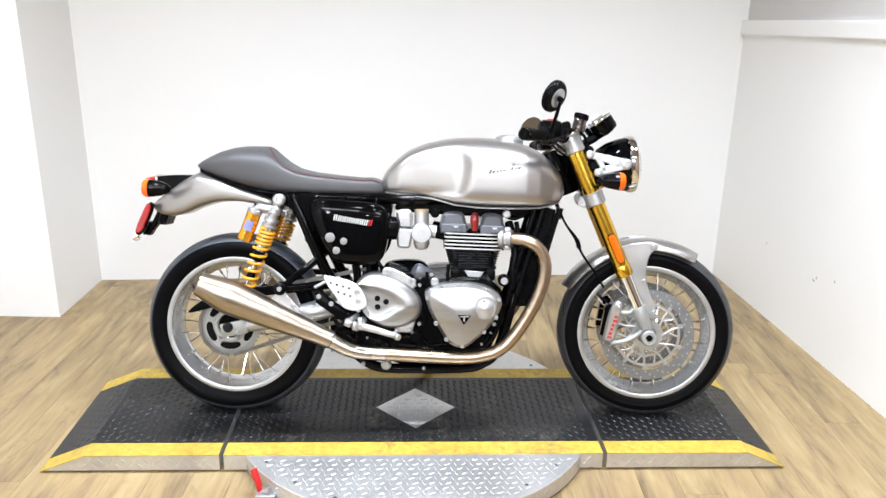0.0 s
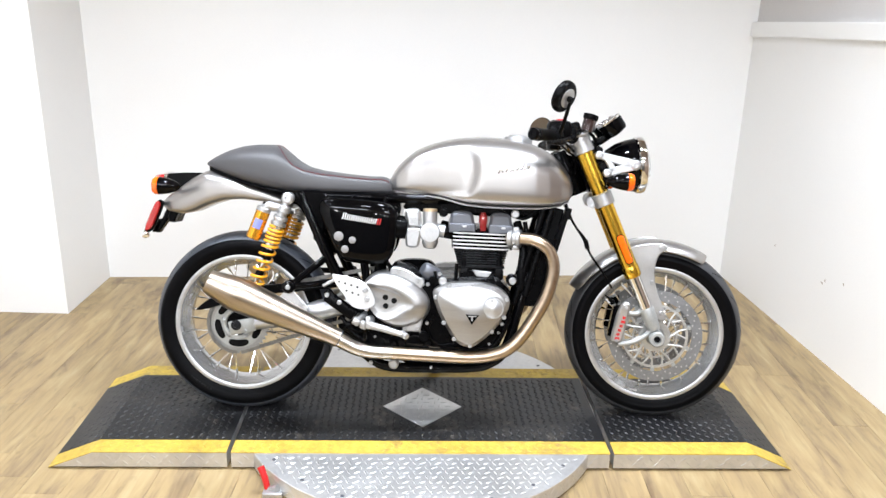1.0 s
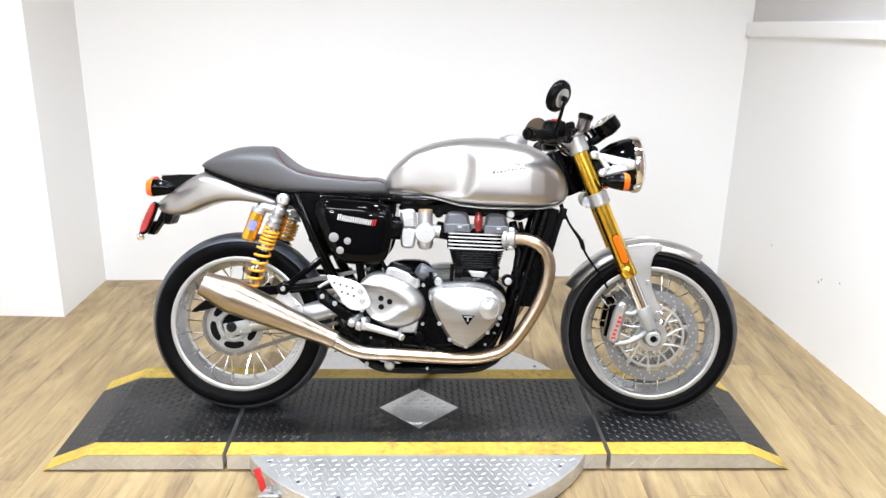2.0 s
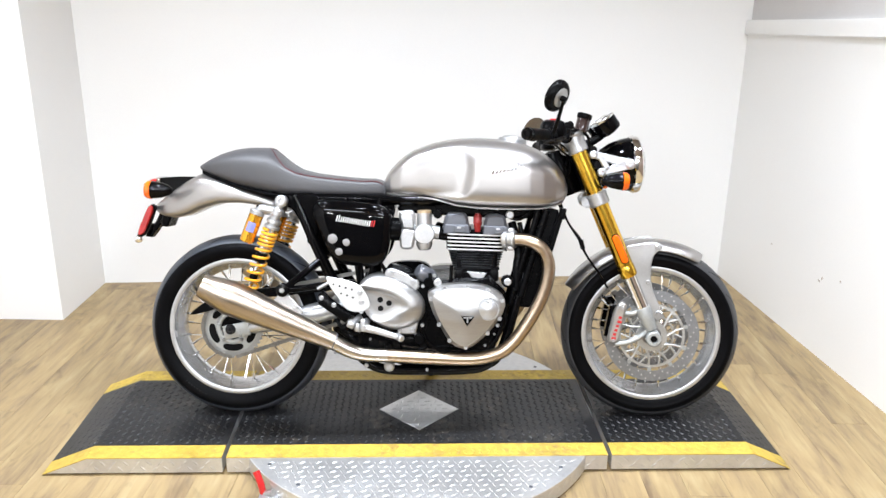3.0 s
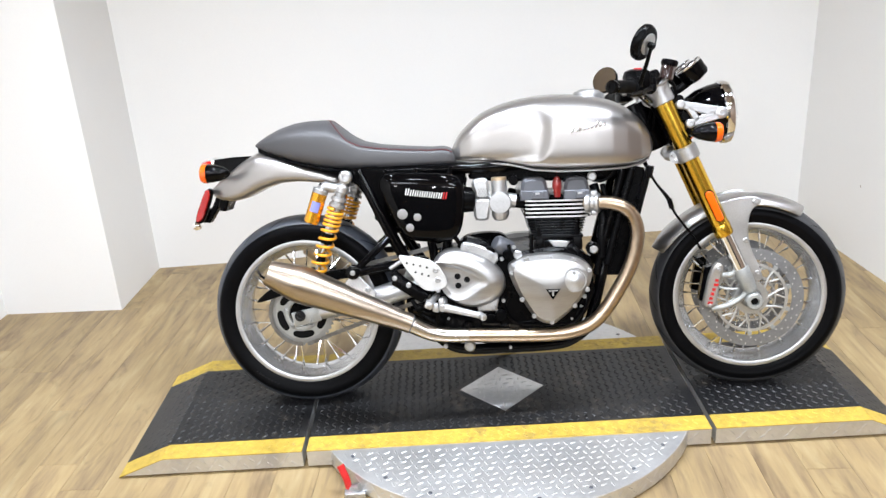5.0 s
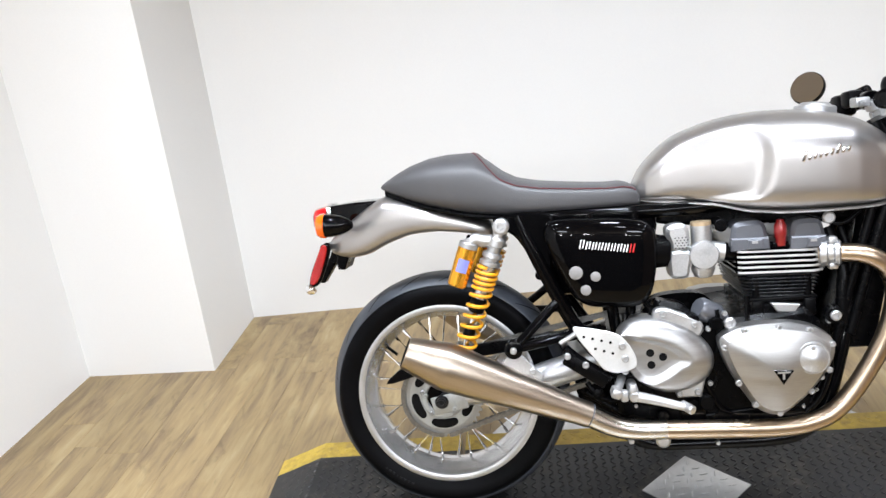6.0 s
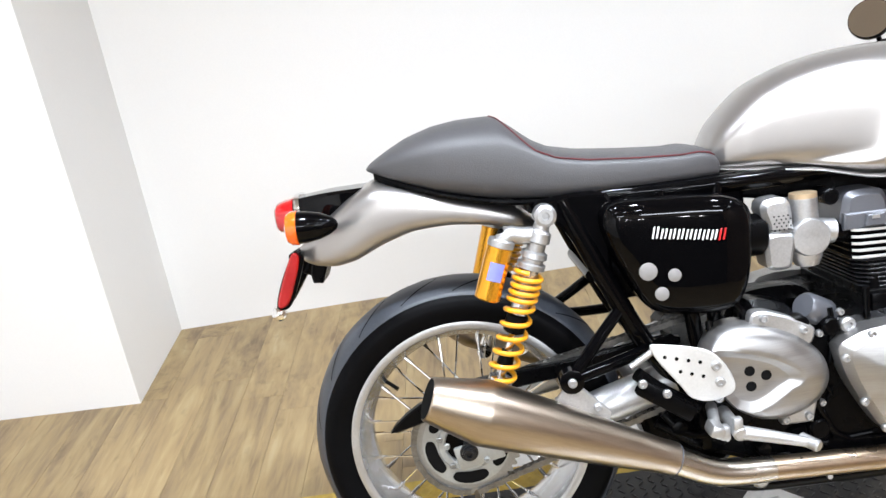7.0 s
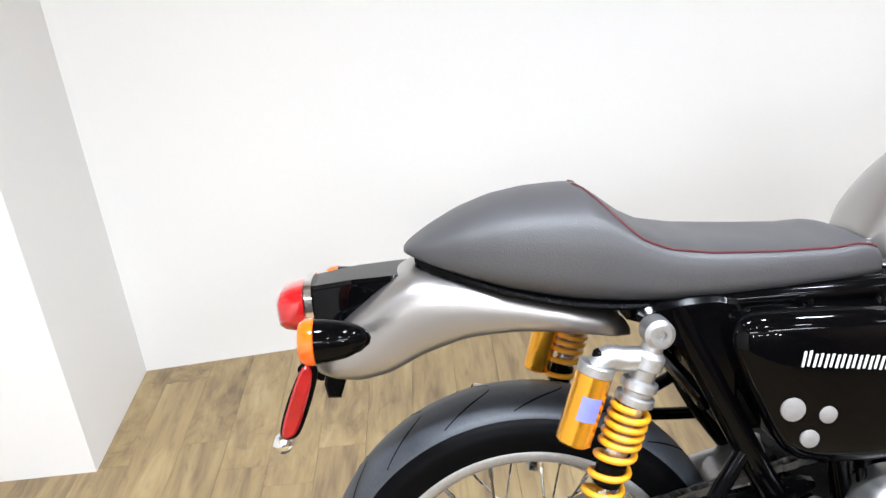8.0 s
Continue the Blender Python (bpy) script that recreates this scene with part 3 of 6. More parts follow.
# -- wheels --
def wheel(name, cx, cz, radius, half, front):
    m = Matrix.Translation((cx, 0, cz)) @ Matrix.Rotation(math.pi / 2, 4, "X")
    hr = half * 0.78
    bm = bmesh.new()
    lathe(bm, [(0.2345, -hr - 0.003), (0.2345, -hr + 0.002), (0.224, -hr + 0.006), (0.216, -hr * 0.5), (0.211, 0), (0.216, hr * 0.5), (0.224, hr - 0.006), (0.2345, hr - 0.002), (0.2345, hr + 0.003),
               (0.231, hr + 0.004), (0.217, hr + 0.002), (0.2145, hr - 0.002), (0.207, hr * 0.72), (0.200, hr * 0.45), (0.194, hr * 0.25), (0.193, 0), (0.194, -hr * 0.25), (0.200, -hr * 0.45), (0.207, -hr * 0.72), (0.2145, -hr + 0.002), (0.217, -hr - 0.002), (0.231, -hr - 0.004)], m, 96, True)
    rim = part(name, bm, POLISH, bike, "polished aluminium wire spoked rim", sharp=30)
    for sg in (-1, 1):
        bm = bmesh.new()
        lathe(bm, [(0.2168, sg * (hr + 0.001)), (0.2172, sg * (hr + 0.0036)), (0.2195, sg * (hr + 0.0052)), (0.2290, sg * (hr + 0.0062)), (0.2325, sg * (hr + 0.0052)), (0.2325, sg * (hr + 0.001))], m, 96, True)
        part("rim_lip", bm, CAST, rim, "bright machined rim lip")
    bm = bmesh.new()
    r = radius
    prof = [(0.226, -hr), (0.238, -hr - 0.008), (0.252, -half * 0.97), (r - 0.042, -half), (r - 0.030, -half * 0.92), (r - 0.015, -half * 0.68), (r - 0.004, -half * 0.36), (r, 0)]
    prof = [(p.x, p.y) for p in spline([(a, b, 0) for a, b in prof], 3)]
    lathe(bm, prof + [(a, -b) for a, b in reversed(prof[:-1])] + [(0.216, half * 0.5), (0.216, -half * 0.5)], m, 112, True)
    part("tyre", bm, RUBBER, rim, "black road tyre sidewall", sharp=60)
    bm = bmesh.new()
    band = [(a + 0.0006, b) for a, b in prof if abs(b) < half * 0.86]
    band[0] = (band[0][0] - 0.0016, band[0][1])
    band += [(a, -b) for a, b in reversed(band[:-1])]
    lathe(bm, band + [(a - 0.004, b * 0.99) for a, b in reversed(band)], m, 112, True)
    part("tread", bm, FRONT_TREAD if front else TREAD, rim, "worn grey-black tread band with sheen in its colour", sharp=60)
    bm = bmesh.new()
    def crown(v):
        return float(np.interp(-abs(v), [q for _, q in prof], [p for p, _ in prof])) + 0.0016
    for i in range(18):
        a0 = 2 * math.pi * i / 18
        for sgn in (-1, 1):
            path = []
            for j in range(9):
                s = j / 8
                v, a = sgn * half * (0.08 + 0.74 * s), a0 + sgn * 0.09 + 0.30 * s ** 1.4 + (0.17 if sgn > 0 else 0)
                path.append((v, a))
            loops = []
            for j, (v, a) in enumerate(path):
                w = 0.0022 * (0.35 + math.sin(math.pi * j / 8))
                loops.append([m @ Vector((crown(v) * math.cos(a + d / r), crown(v) * math.sin(a + d / r), v)) for d in (-w, w)])
            for p, q in zip(loops, loops[1:]):
                bm.faces.new([bm.verts.new(c) for c in (p[0], p[1], q[1], q[0])])
    part("tread_pattern", bm, GROOVE, rim)["kind"] = "stuff"
    bm = bmesh.new()
    hub = [(0.012, -0.075), (0.03, -0.07), (0.034, -0.058), (0.052, -0.055), (0.052, -0.048), (0.03, -0.04), (0.026, 0), (0.03, 0.04), (0.052, 0.048), (0.052, 0.055), (0.034, 0.058), (0.03, 0.07), (0.012, 0.075)]
    part("hub", lathe(bm, hub, m, 40), CAST, rim, "cast aluminium hub")
    for k, (side, lead) in enumerate(((-1, 1), (-1, -1), (1, 1), (1, -1))):
        bm = bmesh.new()
        a = 0.62 * lead
        p = Vector((0.049 * math.cos(a), 0.049 * math.sin(a), side * 0.051))
        q = Vector((0.193, 0, side * 0.016))
        rod(bm, p, q, 0.0021, n=6)
        rod(bm, q - (q - p).normalized() * 0.016, q + (q - p).normalized() * 0.004, 0.0038, n=6)
        me = mesh_of("spoke", bm, CHROME)
        for i in range(8):
            s = new("spoke", me)
            s.parent = rim
            s.matrix_local = m @ Matrix.Rotation(2 * math.pi * (i / 8 + (k % 2) / 16 + (k // 2) / 32), 4, "Z")
    bm = bmesh.new()
    tube(bm, [m @ Vector((q * math.cos(2.5), q * math.sin(2.5), h)) for q, h in ((0.196, 0.006), (0.180, 0.009), (0.164, 0.014))], 0.0042, 10)
    part("valve_stem", bm, PLASTIC, rim, "black rubber valve stem")
    return rim, m


def sidewall_marks(cx, cz, radius, y, a0, count, rim):
    """Raised grey bars on a tyre's side."""
    bm = bmesh.new()
    for i in range(count):
        a = a0 + i * 0.044
        m = Matrix.Translation((cx, 0, cz)) @ Matrix.Rotation(-a, 4, "Y")
        box(bm, (radius, y, 0), (0.016, 0.002, 0.0075 if i % 3 else 0.004), m)
    part("sidewall_marks", bm, material("sidewall_grey", (0.012, 0.012, 0.0125), 0.7, spec=0.1), rim)["kind"] = "stuff"


rear, mr = wheel("rear_wheel", 0.012, RAZ, 0.309, 0.077, False)
front, mf = wheel("front_wheel", FAX, FAZ, 0.301, 0.060, True)


sidewall_marks(0.012, RAZ, 0.262, -0.0755, 3.95, 8, rear)


def ring_plate(bm, m, r0, r1, h0, h1, n=72):
    return lathe(bm, [(r0, h0), (r1, h0), (r1, h1), (r0, h1)], m, n, True)


def brake_disc(y):
    m = Matrix.Translation((FAX, y, FAZ)) @ Matrix.Rotation(math.pi / 2, 4, "X")
    bm = bmesh.new()
    ring_plate(bm, m, 0.122, 0.157, -0.0025, 0.0025)
    disc = part("brake_disc", bm, ROTOR, bike, "drilled steel brake disc")
    # drillings as pale dots: the bright background behind them is put into their colour
    bm = bmesh.new()
    for i in range(60):
        a, r = 2 * math.pi * i / 60, (0.129, 0.139, 0.149)[i % 3]
        for sg in (-1, 1):
            lathe(bm, [(0.0024, 0), (0, 0.0001)], m @ Matrix.Translation((r * math.cos(a), r * math.sin(a), sg * 0.0027)), 8)
    part("drillings", bm, GUARD, disc)["kind"] = "stuff"
    bm = bmesh.new()
    ring_plate(bm, m, 0.032, 0.052, -0.004, 0.004, 48)
    ring_plate(bm, m, 0.102, 0.110, -0.003, 0.003, 64)
    ring_plate(bm, m, 0.070, 0.075, -0.003, 0.003, 64)
    for i in range(10):
        a = 2 * math.pi * i / 10
        tube(bm, [m @ Vector((r * math.cos(a + d), r * math.sin(a + d), 0)) for r, d in ((0.046, -0.05), (0.066, 0.16), (0.086, 0.25), (0.106, 0.26))], lambda s: 0.0045 - 0.001 * s, 8, per=3)
        tube(bm, [m @ Vector((r * math.cos(a + d), r * math.sin(a + d), 0)) for r, d in ((0.066, 0.16), (0.088, 0.02), (0.106, -0.06))], 0.003, 8, per=3)
    part("disc_carrier", bm, CARRIER, disc, "silver spoked disc carrier")
    bm = bmesh.new()
    lathe(bm, [(0.007, -0.0045), (0.007, 0.0045)], Matrix.Rotation(math.pi / 2, 4, "X"), 12)
    me = mesh_of("bobbin", bm, WEB)
    for i in range(10):
        ob = new("bobbin", me)
        ob.parent = disc
        ob.matrix_local = m @ Matrix.Translation((0.116 * math.cos(2 * math.pi * i / 10 + 0.28), 0.116 * math.sin(2 * math.pi * i / 10 + 0.28), 0)) @ Matrix.Rotation(-math.pi / 2, 4, "X")


brake_disc(-0.076)
brake_disc(0.076)

# rear sprocket and chain
ms = Matrix.Translation((0.002, -0.092, RAZ + 0.003)) @ Matrix.Rotation(math.pi / 2, 4, "X")
bm = bmesh.new()
loops = []
for h in (-0.003, 0.003):
    loops.append([ms @ Vector(((0.1 + (0.0045 if i % 4 in (1, 2) else -0.0025)) * math.cos(2 * math.pi * i / 168), (0.1 + (0.0045 if i % 4 in (1, 2) else -0.0025)) * math.sin(2 * math.pi * i / 168), h)) for i in range(168)])
inner = [[ms @ Vector((0.082 * math.cos(2 * math.pi * i / 168), 0.082 * math.sin(2 * math.pi * i / 168), h)) for i in range(168)] for h in (0.003, -0.003)]
rings(bm, loops + inner, False, True)
sprocket = part("sprocket", bm, SPROCKET, rear, "toothed steel sprocket with kidney slots")
bm = bmesh.new()
lathe(bm, [(0.084, -0.0025), (0.084, 0.003), (0.056, 0.0035), (0.053, 0.006), (0.043, 0.006), (0.040, 0.003), (0.040, -0.0025)], ms, 64, True)
part("sprocket_web", bm, WEB, sprocket)
bm = bmesh.new()
kidney = []
for j in range(25):
    d = 2 * math.pi * j / 24
    w = 0.50 * math.copysign(abs(math.cos(d)) ** 0.7, math.cos(d))
    r = 0.0690 + 0.0118 * math.copysign(abs(math.sin(d)) ** 0.7, math.sin(d))
    kidney.append((r, w))
rings(bm, [[Vector((r * math.cos(q), r * math.sin(q), h)) for r, q in kidney[:-1]] for h in (0.001, 0.0046)])
me = mesh_of("slot", bm, HOLE_SHADE)
for i in range(5):
    ob = new("slot", me)
    ob.parent = sprocket
    ob.matrix_local = ms @ Matrix.Rotation(radians(72 * i + 54), 4, "Z")
spots = [(0.050 * math.cos(radians(72 * i + 18)), RAZ + 0.003 + 0.050 * math.sin(radians(72 * i + 18))) for i in range(5)]
bolts(sprocket, spots, -0.098, 0.006, 0.005, mat=SPROCKET, name="sprocket_bolt")
bm = bmesh.new()
lathe(bm, [(0.086, -0.004), (0.086, -0.02), (0.02, -0.02)], ms, 48)
part("carrier_back", bm, PLASTIC, rear, "black sprocket carrier")
bm = bmesh.new()
FS = Vector((0.497, -0.092, 0.405))
RC = Vector((0.002, -0.092, RAZ + 0.004))
d = (FS - RC).normalized()
nrm = Vector((-d.z, 0, d.x))
path = [RC + nrm * 0.1 + d * s for s in np.arange(0, 0.5, 0.0159)] + [RC - nrm * 0.1 * (1 - 0.62 * s / 0.5) + d * s for s in np.arange(0, 0.5, 0.0159)]
path += [RC + 0.1 * Vector((math.cos(a), 0, math.sin(a))) for a in np.arange(math.pi / 2 + 0.3, 1.5 * math.pi, 0.159)]
for k, p in enumerate(path):
    ang = math.atan2(d.z, d.x)
    if k >= 2 * len(np.arange(0, 0.5, 0.0159)):
        ang = math.atan2(p.z - RAZ, p.x) + math.pi / 2
    for sg in (-1, 1):
        box(bm, (0, sg * (0.006 if k % 2 else 0.008), 0), (0.019, 0.002, 0.011), Matrix.Translation(p) @ Matrix.Rotation(-ang, 4, "Y"))
    rod(bm, p + Vector((0, -0.008, 0)), p + Vector((0, 0.008, 0)), 0.0045, n=6)
part("chain", bm, CHAIN, bike, "greasy steel drive chain")

# -- swingarm and axle --
bm = bmesh.new()
for sg in (-1, 1):
    tube(bm, [(0.03, sg * 0.118, RAZ + 0.003), (0.09, sg * 0.12, RAZ + 0.012), (0.2, sg * 0.12, 0.338), (0.36, sg * 0.11, 0.378), (0.48, sg * 0.10, 0.415)], lambda s: 0.016 + 0.018 * min(1, 1.6 * s), 16)
rod(bm, (0.35, -0.1, 0.378), (0.35, 0.1, 0.378), 0.03)
rod(bm, (0.48, -0.13, 0.412), (0.48, 0.13, 0.412), 0.034)
part("swingarm", bm, CAST, bike, "tubular aluminium swingarm")
bm = bmesh.new()
rod(bm, (0.006, -0.142, RAZ + 0.004), (0.006, 0.142, RAZ + 0.004), 0.010)
lathe(bm, [(0.017, 0), (0.017, 0.004), (0.013, 0.004), (0.012, 0.012), (0.009, 0.012), (0.009, 0.016), (0.006, 0.016), (0.006, 0.008), (0, 0.008)], aim((0.006, -0.139, RAZ + 0.005), (0.006, -1, RAZ + 0.005)), 24)
part("axle", bm, FINBLACK, bike, "dark steel axle nut")
bm = bmesh.new()
box(bm, (0.012, 0, -0.006), (0.088, 0.008, 0.046), Matrix.Translation((0.012, -0.136, RAZ + 0.004)) @ Matrix.Rotation(-0.2, 4, "Y"), 0.003)
bolt(bm, 0.037, -0.14, RAZ - 0.014, 0.006, 0.006)
bolt(bm, -0.033, -0.14, RAZ + 0.022, 0.006, 0.006)
part("axle_plate", bm, WEB, bike, "silver axle adjuster plate")
bm = bmesh.new()
slab(bm, smooth2([(-0.135, 0.352), (-0.075, 0.400), (0.02, 0.430), (0.1, 0.440), (0.25, 0.452), (0.40, 0.470), (0.40, 0.445), (0.25, 0.424), (0.1, 0.408), (0.0, 0.390), (-0.06, 0.368)], 3), -0.115, -0.095, 0.003)
part("chain_guard", bm, PLASTIC, bike, "black plastic chain guard")

# -- frame --
bm = bmesh.new()
R = 0.0165
for sg in (-1, 1):
    tube(bm, [(1.075, sg * 0.035, 0.80), (1.03, sg * 0.06, 0.70), (0.99, sg * 0.10, 0.55), (0.945, sg * 0.125, 0.38), (0.90, sg * 0.13, 0.235), (0.85, sg * 0.13, 0.188), (0.79, sg * 0.13, 0.173), (0.66, sg * 0.13, 0.170), (0.5, sg * 0.13, 0.176), (0.42, sg * 0.125, 0.225)], R)
    tube(bm, [(1.07, sg * 0.03, 0.83), (0.9, sg * 0.07, 0.76), (0.7, sg * 0.10, 0.735), (0.5, sg * 0.115, 0.735), (0.32, sg * 0.118, 0.742), (0.22, sg * 0.115, 0.745)], R)
    tube(bm, [(0.225, sg * 0.135, 0.748), (0.262, sg * 0.14, 0.66), (0.30, sg * 0.14, 0.57), (0.345, sg * 0.135, 0.475), (0.42, sg * 0.12, 0.36)], 0.018, per=4)
    tube(bm, [(0.312, sg * 0.14, 0.545), (0.265, sg * 0.17, 0.506), (0.198, sg * 0.222, 0.451)], 0.011)
    tube(bm, [(0.198, sg * 0.222, 0.451), (0.28, sg * 0.18, 0.455), (0.37, sg * 0.14, 0.466)], 0.011)
    tube(bm, [(0.39, sg * 0.14, 0.74), (0.42, sg * 0.145, 0.6), (0.44, sg * 0.14, 0.45)], 0.014)
    rod(bm, (0.50, sg * 0.12, 0.74), (0.47, sg * 0.13, 0.45), 0.012)
    lathe(bm, [(0.021, -0.012), (0.021, 0.012), (0.014, 0.014)], aim((0.198, sg * 0.225, 0.452), (0.198, sg * 1.0, 0.452)), 18)
rod(bm, (0.27, -0.11, 0.60), (0.27, 0.11, 0.60), 0.012)
for sg in (-1, 1):
    slab(bm, smooth2([(0.185, 0.752), (0.188, 0.722), (0.215, 0.706), (0.238, 0.672), (0.268, 0.612), (0.296, 0.60), (0.302, 0.66), (0.305, 0.75)], 4), sg * 0.128, sg * 0.150, 0.006)
slab(bm, [(0.165, 0.755), (0.54, 0.752), (0.55, 0.70), (0.52, 0.57), (0.38, 0.53), (0.315, 0.60), (0.25, 0.70), (0.17, 0.73)], -0.118, 0.118, 0.006)
rod(bm, (1.092, 0, 0.90), (1.15, 0, 0.755), 0.036, n=24)
part("frame", bm, BLACKSATIN, bike, "black painted tubular cradle frame")
bm = bmesh.new()
slab(bm, [(0.155, 0.405), (0.198, 0.452), (0.216, 0.435), (0.262, 0.385), (0.25, 0.355), (0.15, 0.39)], -0.226, -0.216, 0.002)
for x, z in ((0.198, 0.452), (0.238, 0.398)):
    bolt(bm, x, -0.238 if z > 0.43 else -0.226, z, 0.008, 0.008)
part("muffler_hanger", bm, CAST, bike, "silver muffler hanger plate")
bm = bmesh.new()
tube(bm, [(0.43, 0.14, 0.22), (0.53, 0.20, 0.13), (0.66, 0.255, 0.062)], 0.011)
lathe(bm, [(0.022, 0), (0.022, 0.006), (0.012, 0.012)], aim((0.665, 0.265, 0.0605), (0.665, 0.265 - 0.22, 1.0)), 16)
part("side_stand", bm, BLACKSATIN, bike, "black side stand")

# -- rear fender cowl --
CX = [-0.258, -0.247, -0.225, -0.19, -0.15, -0.10, -0.04, 0.03, 0.10, 0.155, 0.185]
CT = [0.712, 0.724, 0.742, 0.768, 0.796, 0.821, 0.806, 0.782, 0.758, 0.734, 0.706]
CB = [0.698, 0.684, 0.674, 0.669, 0.676, 0.699, 0.718, 0.721, 0.712, 0.698, 0.690]
CW = [0.045, 0.058, 0.068, 0.077, 0.084, 0.090, 0.095, 0.099, 0.101, 0.092, 0.060]
st = [(curve_at(range(11), CX, s), curve_at(range(11), CW, s), curve_at(range(11), CB, s), curve_at(range(11), CT, s)) for s in np.linspace(0, 10, 41)]
bm = bmesh.new()
rings(bm, [superring(x, w, z0, z1, 3.0, 48, None, 5.0) for x, w, z0, z1 in st])
bmesh.ops.smooth_vert(bm, verts=bm.verts, factor=0.5, use_axis_x=True, use_axis_y=True, use_axis_z=True)
bmesh.ops.smooth_vert(bm, verts=bm.verts, factor=0.5, use_axis_x=True, use_axis_y=True, use_axis_z=True)
part("tail_fairing", bm, SILVER, bike, "silver painted tail fairing under the seat", sharp=60).location = (0, -0.014, 0.002)

# -- seat --
SX = [-0.114, -0.107, -0.089, -0.071, -0.033, 0.015, 0.061, 0.100, 0.122, 0.135, 0.158, 0.193, 0.228, 0.282, 0.370, 0.445, 0.478, 0.502, 0.513, 0.519]
ST = [0.838, 0.846, 0.857, 0.867, 0.885, 0.899, 0.9045, 0.9045, 0.904, 0.9008, 0.883, 0.852, 0.832, 0.819, 0.808, 0.801, 0.802, 0.796, 0.784, 0.766]
SB = [0.836, 0.832, 0.824, 0.815, 0.799, 0.781, 0.768, 0.758, 0.754, 0.752, 0.749, 0.746, 0.744, 0.743, 0.742, 0.742, 0.742, 0.742, 0.744, 0.75]
SW = [0.012, 0.030, 0.052, 0.066, 0.084, 0.099, 0.108, 0.113, 0.115, 0.116, 0.117, 0.118, 0.118, 0.117, 0.112, 0.103, 0.098, 0.092, 0.086, 0.075]


def seat_at(x):
    n = 2.2 + 1.2 * soft((x - 0.12) / 0.08)
    return x, curve_at(SX, SW, x), curve_at(SX, SB, x), curve_at(SX, ST, x), n


bm = bmesh.new()
xs = sorted(set(list(np.linspace(-0.114, 0.519, 90)) + [0.132, 0.513]))
rings(bm, [superring(*seat_at(x), 56, None, 4.6) for x in xs])
for i in range(2):
    bmesh.ops.smooth_vert(bm, verts=bm.verts, factor=0.4, use_axis_x=True, use_axis_y=True, use_axis_z=True)
seat = part("seat", bm, VINYL, bike, "charcoal vinyl single seat with a rear hump", sharp=70)
for sg in (-1, 1):
    bm = bmesh.new()
    pts = []
    for x in np.linspace(0.126, 0.508, 40):
        xx, w, z0, z1, n = seat_at(x)
        a = math.pi / 2 - 1.02 * soft((x - 0.112) / 0.09) ** 0.8
        pts.append((xx, sg * (w * math.cos(a) ** (2 / n) + 0.0005), (z0 + z1) / 2 + (z1 - z0) / 2 * math.sin(a) ** (2 / n) + 0.0006))
    tube(bm, pts, 0.0014, 6, smooth=False)
    part("piping", bm, THREAD, seat, "dark red stitched piping")
bm = bmesh.new()
rings(bm, [superring(x, curve_at(SX, SW, x) * 0.93, curve_at(SX, SB, x) - 0.008 - 0.006 * soft((-0.03 - x) / 0.05), curve_at(SX, SB, x) + 0.008, 4, 24) for x in np.linspace(-0.0985, 0.512, 28)])
part("seat_base", bm, PLASTIC, seat, "black plastic seat pan")
seat.location = (0, -0.021, 0.003)

# -- tank --
TKX = [0.503, 0.510, 0.530, 0.567, 0.610, 0.680, 0.750, 0.820, 0.880, 0.935, 0.985, 1.030, 1.072, 1.103, 1.118]
TKT = [0.783, 0.802, 0.835, 0.871, 0.900, 0.924, 0.936, 0.939, 0.936, 0.929, 0.916, 0.896, 0.864, 0.826, 0.790]
TKB = [0.760, 0.756, 0.752, 0.748, 0.744, 0.734, 0.715, 0.707, 0.705, 0.704, 0.704, 0.706, 0.714, 0.728, 0.750]
TKW = [0.040, 0.054, 0.071, 0.088, 0.102, 0.121, 0.139, 0.148, 0.150, 0.150, 0.147, 0.138, 0.122, 0.098, 0.062]


def knee(x, z):
    """The scooped knee recess in the rear half of the tank's sides."""
    edge = 0.812 - 6.5 * max(0.0, z - 0.845) ** 2 - 4.2 * max(0.0, 0.825 - z) ** 2
    roof = curve_at([0.52, 0.56, 0.597, 0.652, 0.708, 0.763, 0.82], [0.812, 0.845, 0.876, 0.902, 0.914, 0.916, 0.916], x)
    low, high = soft((z - 0.738) / 0.02), soft((roof - z) / 0.034)
    return 1 - 0.10 * (0.75 * soft((edge - x) / 0.032) + 0.25 * soft((edge - x) / 0.06)) * low * high * soft((x - 0.525) / 0.10)


bm = bmesh.new()
xs = [0.503 + (1.118 - 0.503) * (0.5 - 0.5 * math.cos(math.pi * i / 199)) for i in range(200)]
tk = [(p.x, p.y, p.z) for p in spline(list(zip(TKX, TKT, TKB)), 8)]
rings(bm, [superring(x, curve_at(TKX, TKW, x), np.interp(x, [p[0] for p in tk], [p[2] for p in tk]), np.interp(x, [p[0] for p in tk], [p[1] for p in tk]), 2.35, 144, knee, 5.5) for x in xs])
for i in range(6):
    bmesh.ops.smooth_vert(bm, verts=bm.verts, factor=0.5, use_axis_x=True, use_axis_y=True, use_axis_z=True)
tank = part("fuel_tank", bm, SILVER, bike, "silver metallic fuel tank with knee recesses", sharp=80)
bm = bmesh.new()
for sg in (-1, 1):
    pts = [(x, sg * (curve_at(TKX, TKW, x) * 0.93), np.interp(x, TKX, TKB) + 0.003) for x in np.linspace(0.51, 1.10, 40)]
    loops = [[Vector((p[0], p[1] + sg * a, p[2] + b)) for a, b in ((-0.012, -0.003), (0.001, -0.0045), (0.0028, -0.003), (0.001, -0.0012), (-0.012, 0.002))] for p in pts]
    rings(bm, loops)
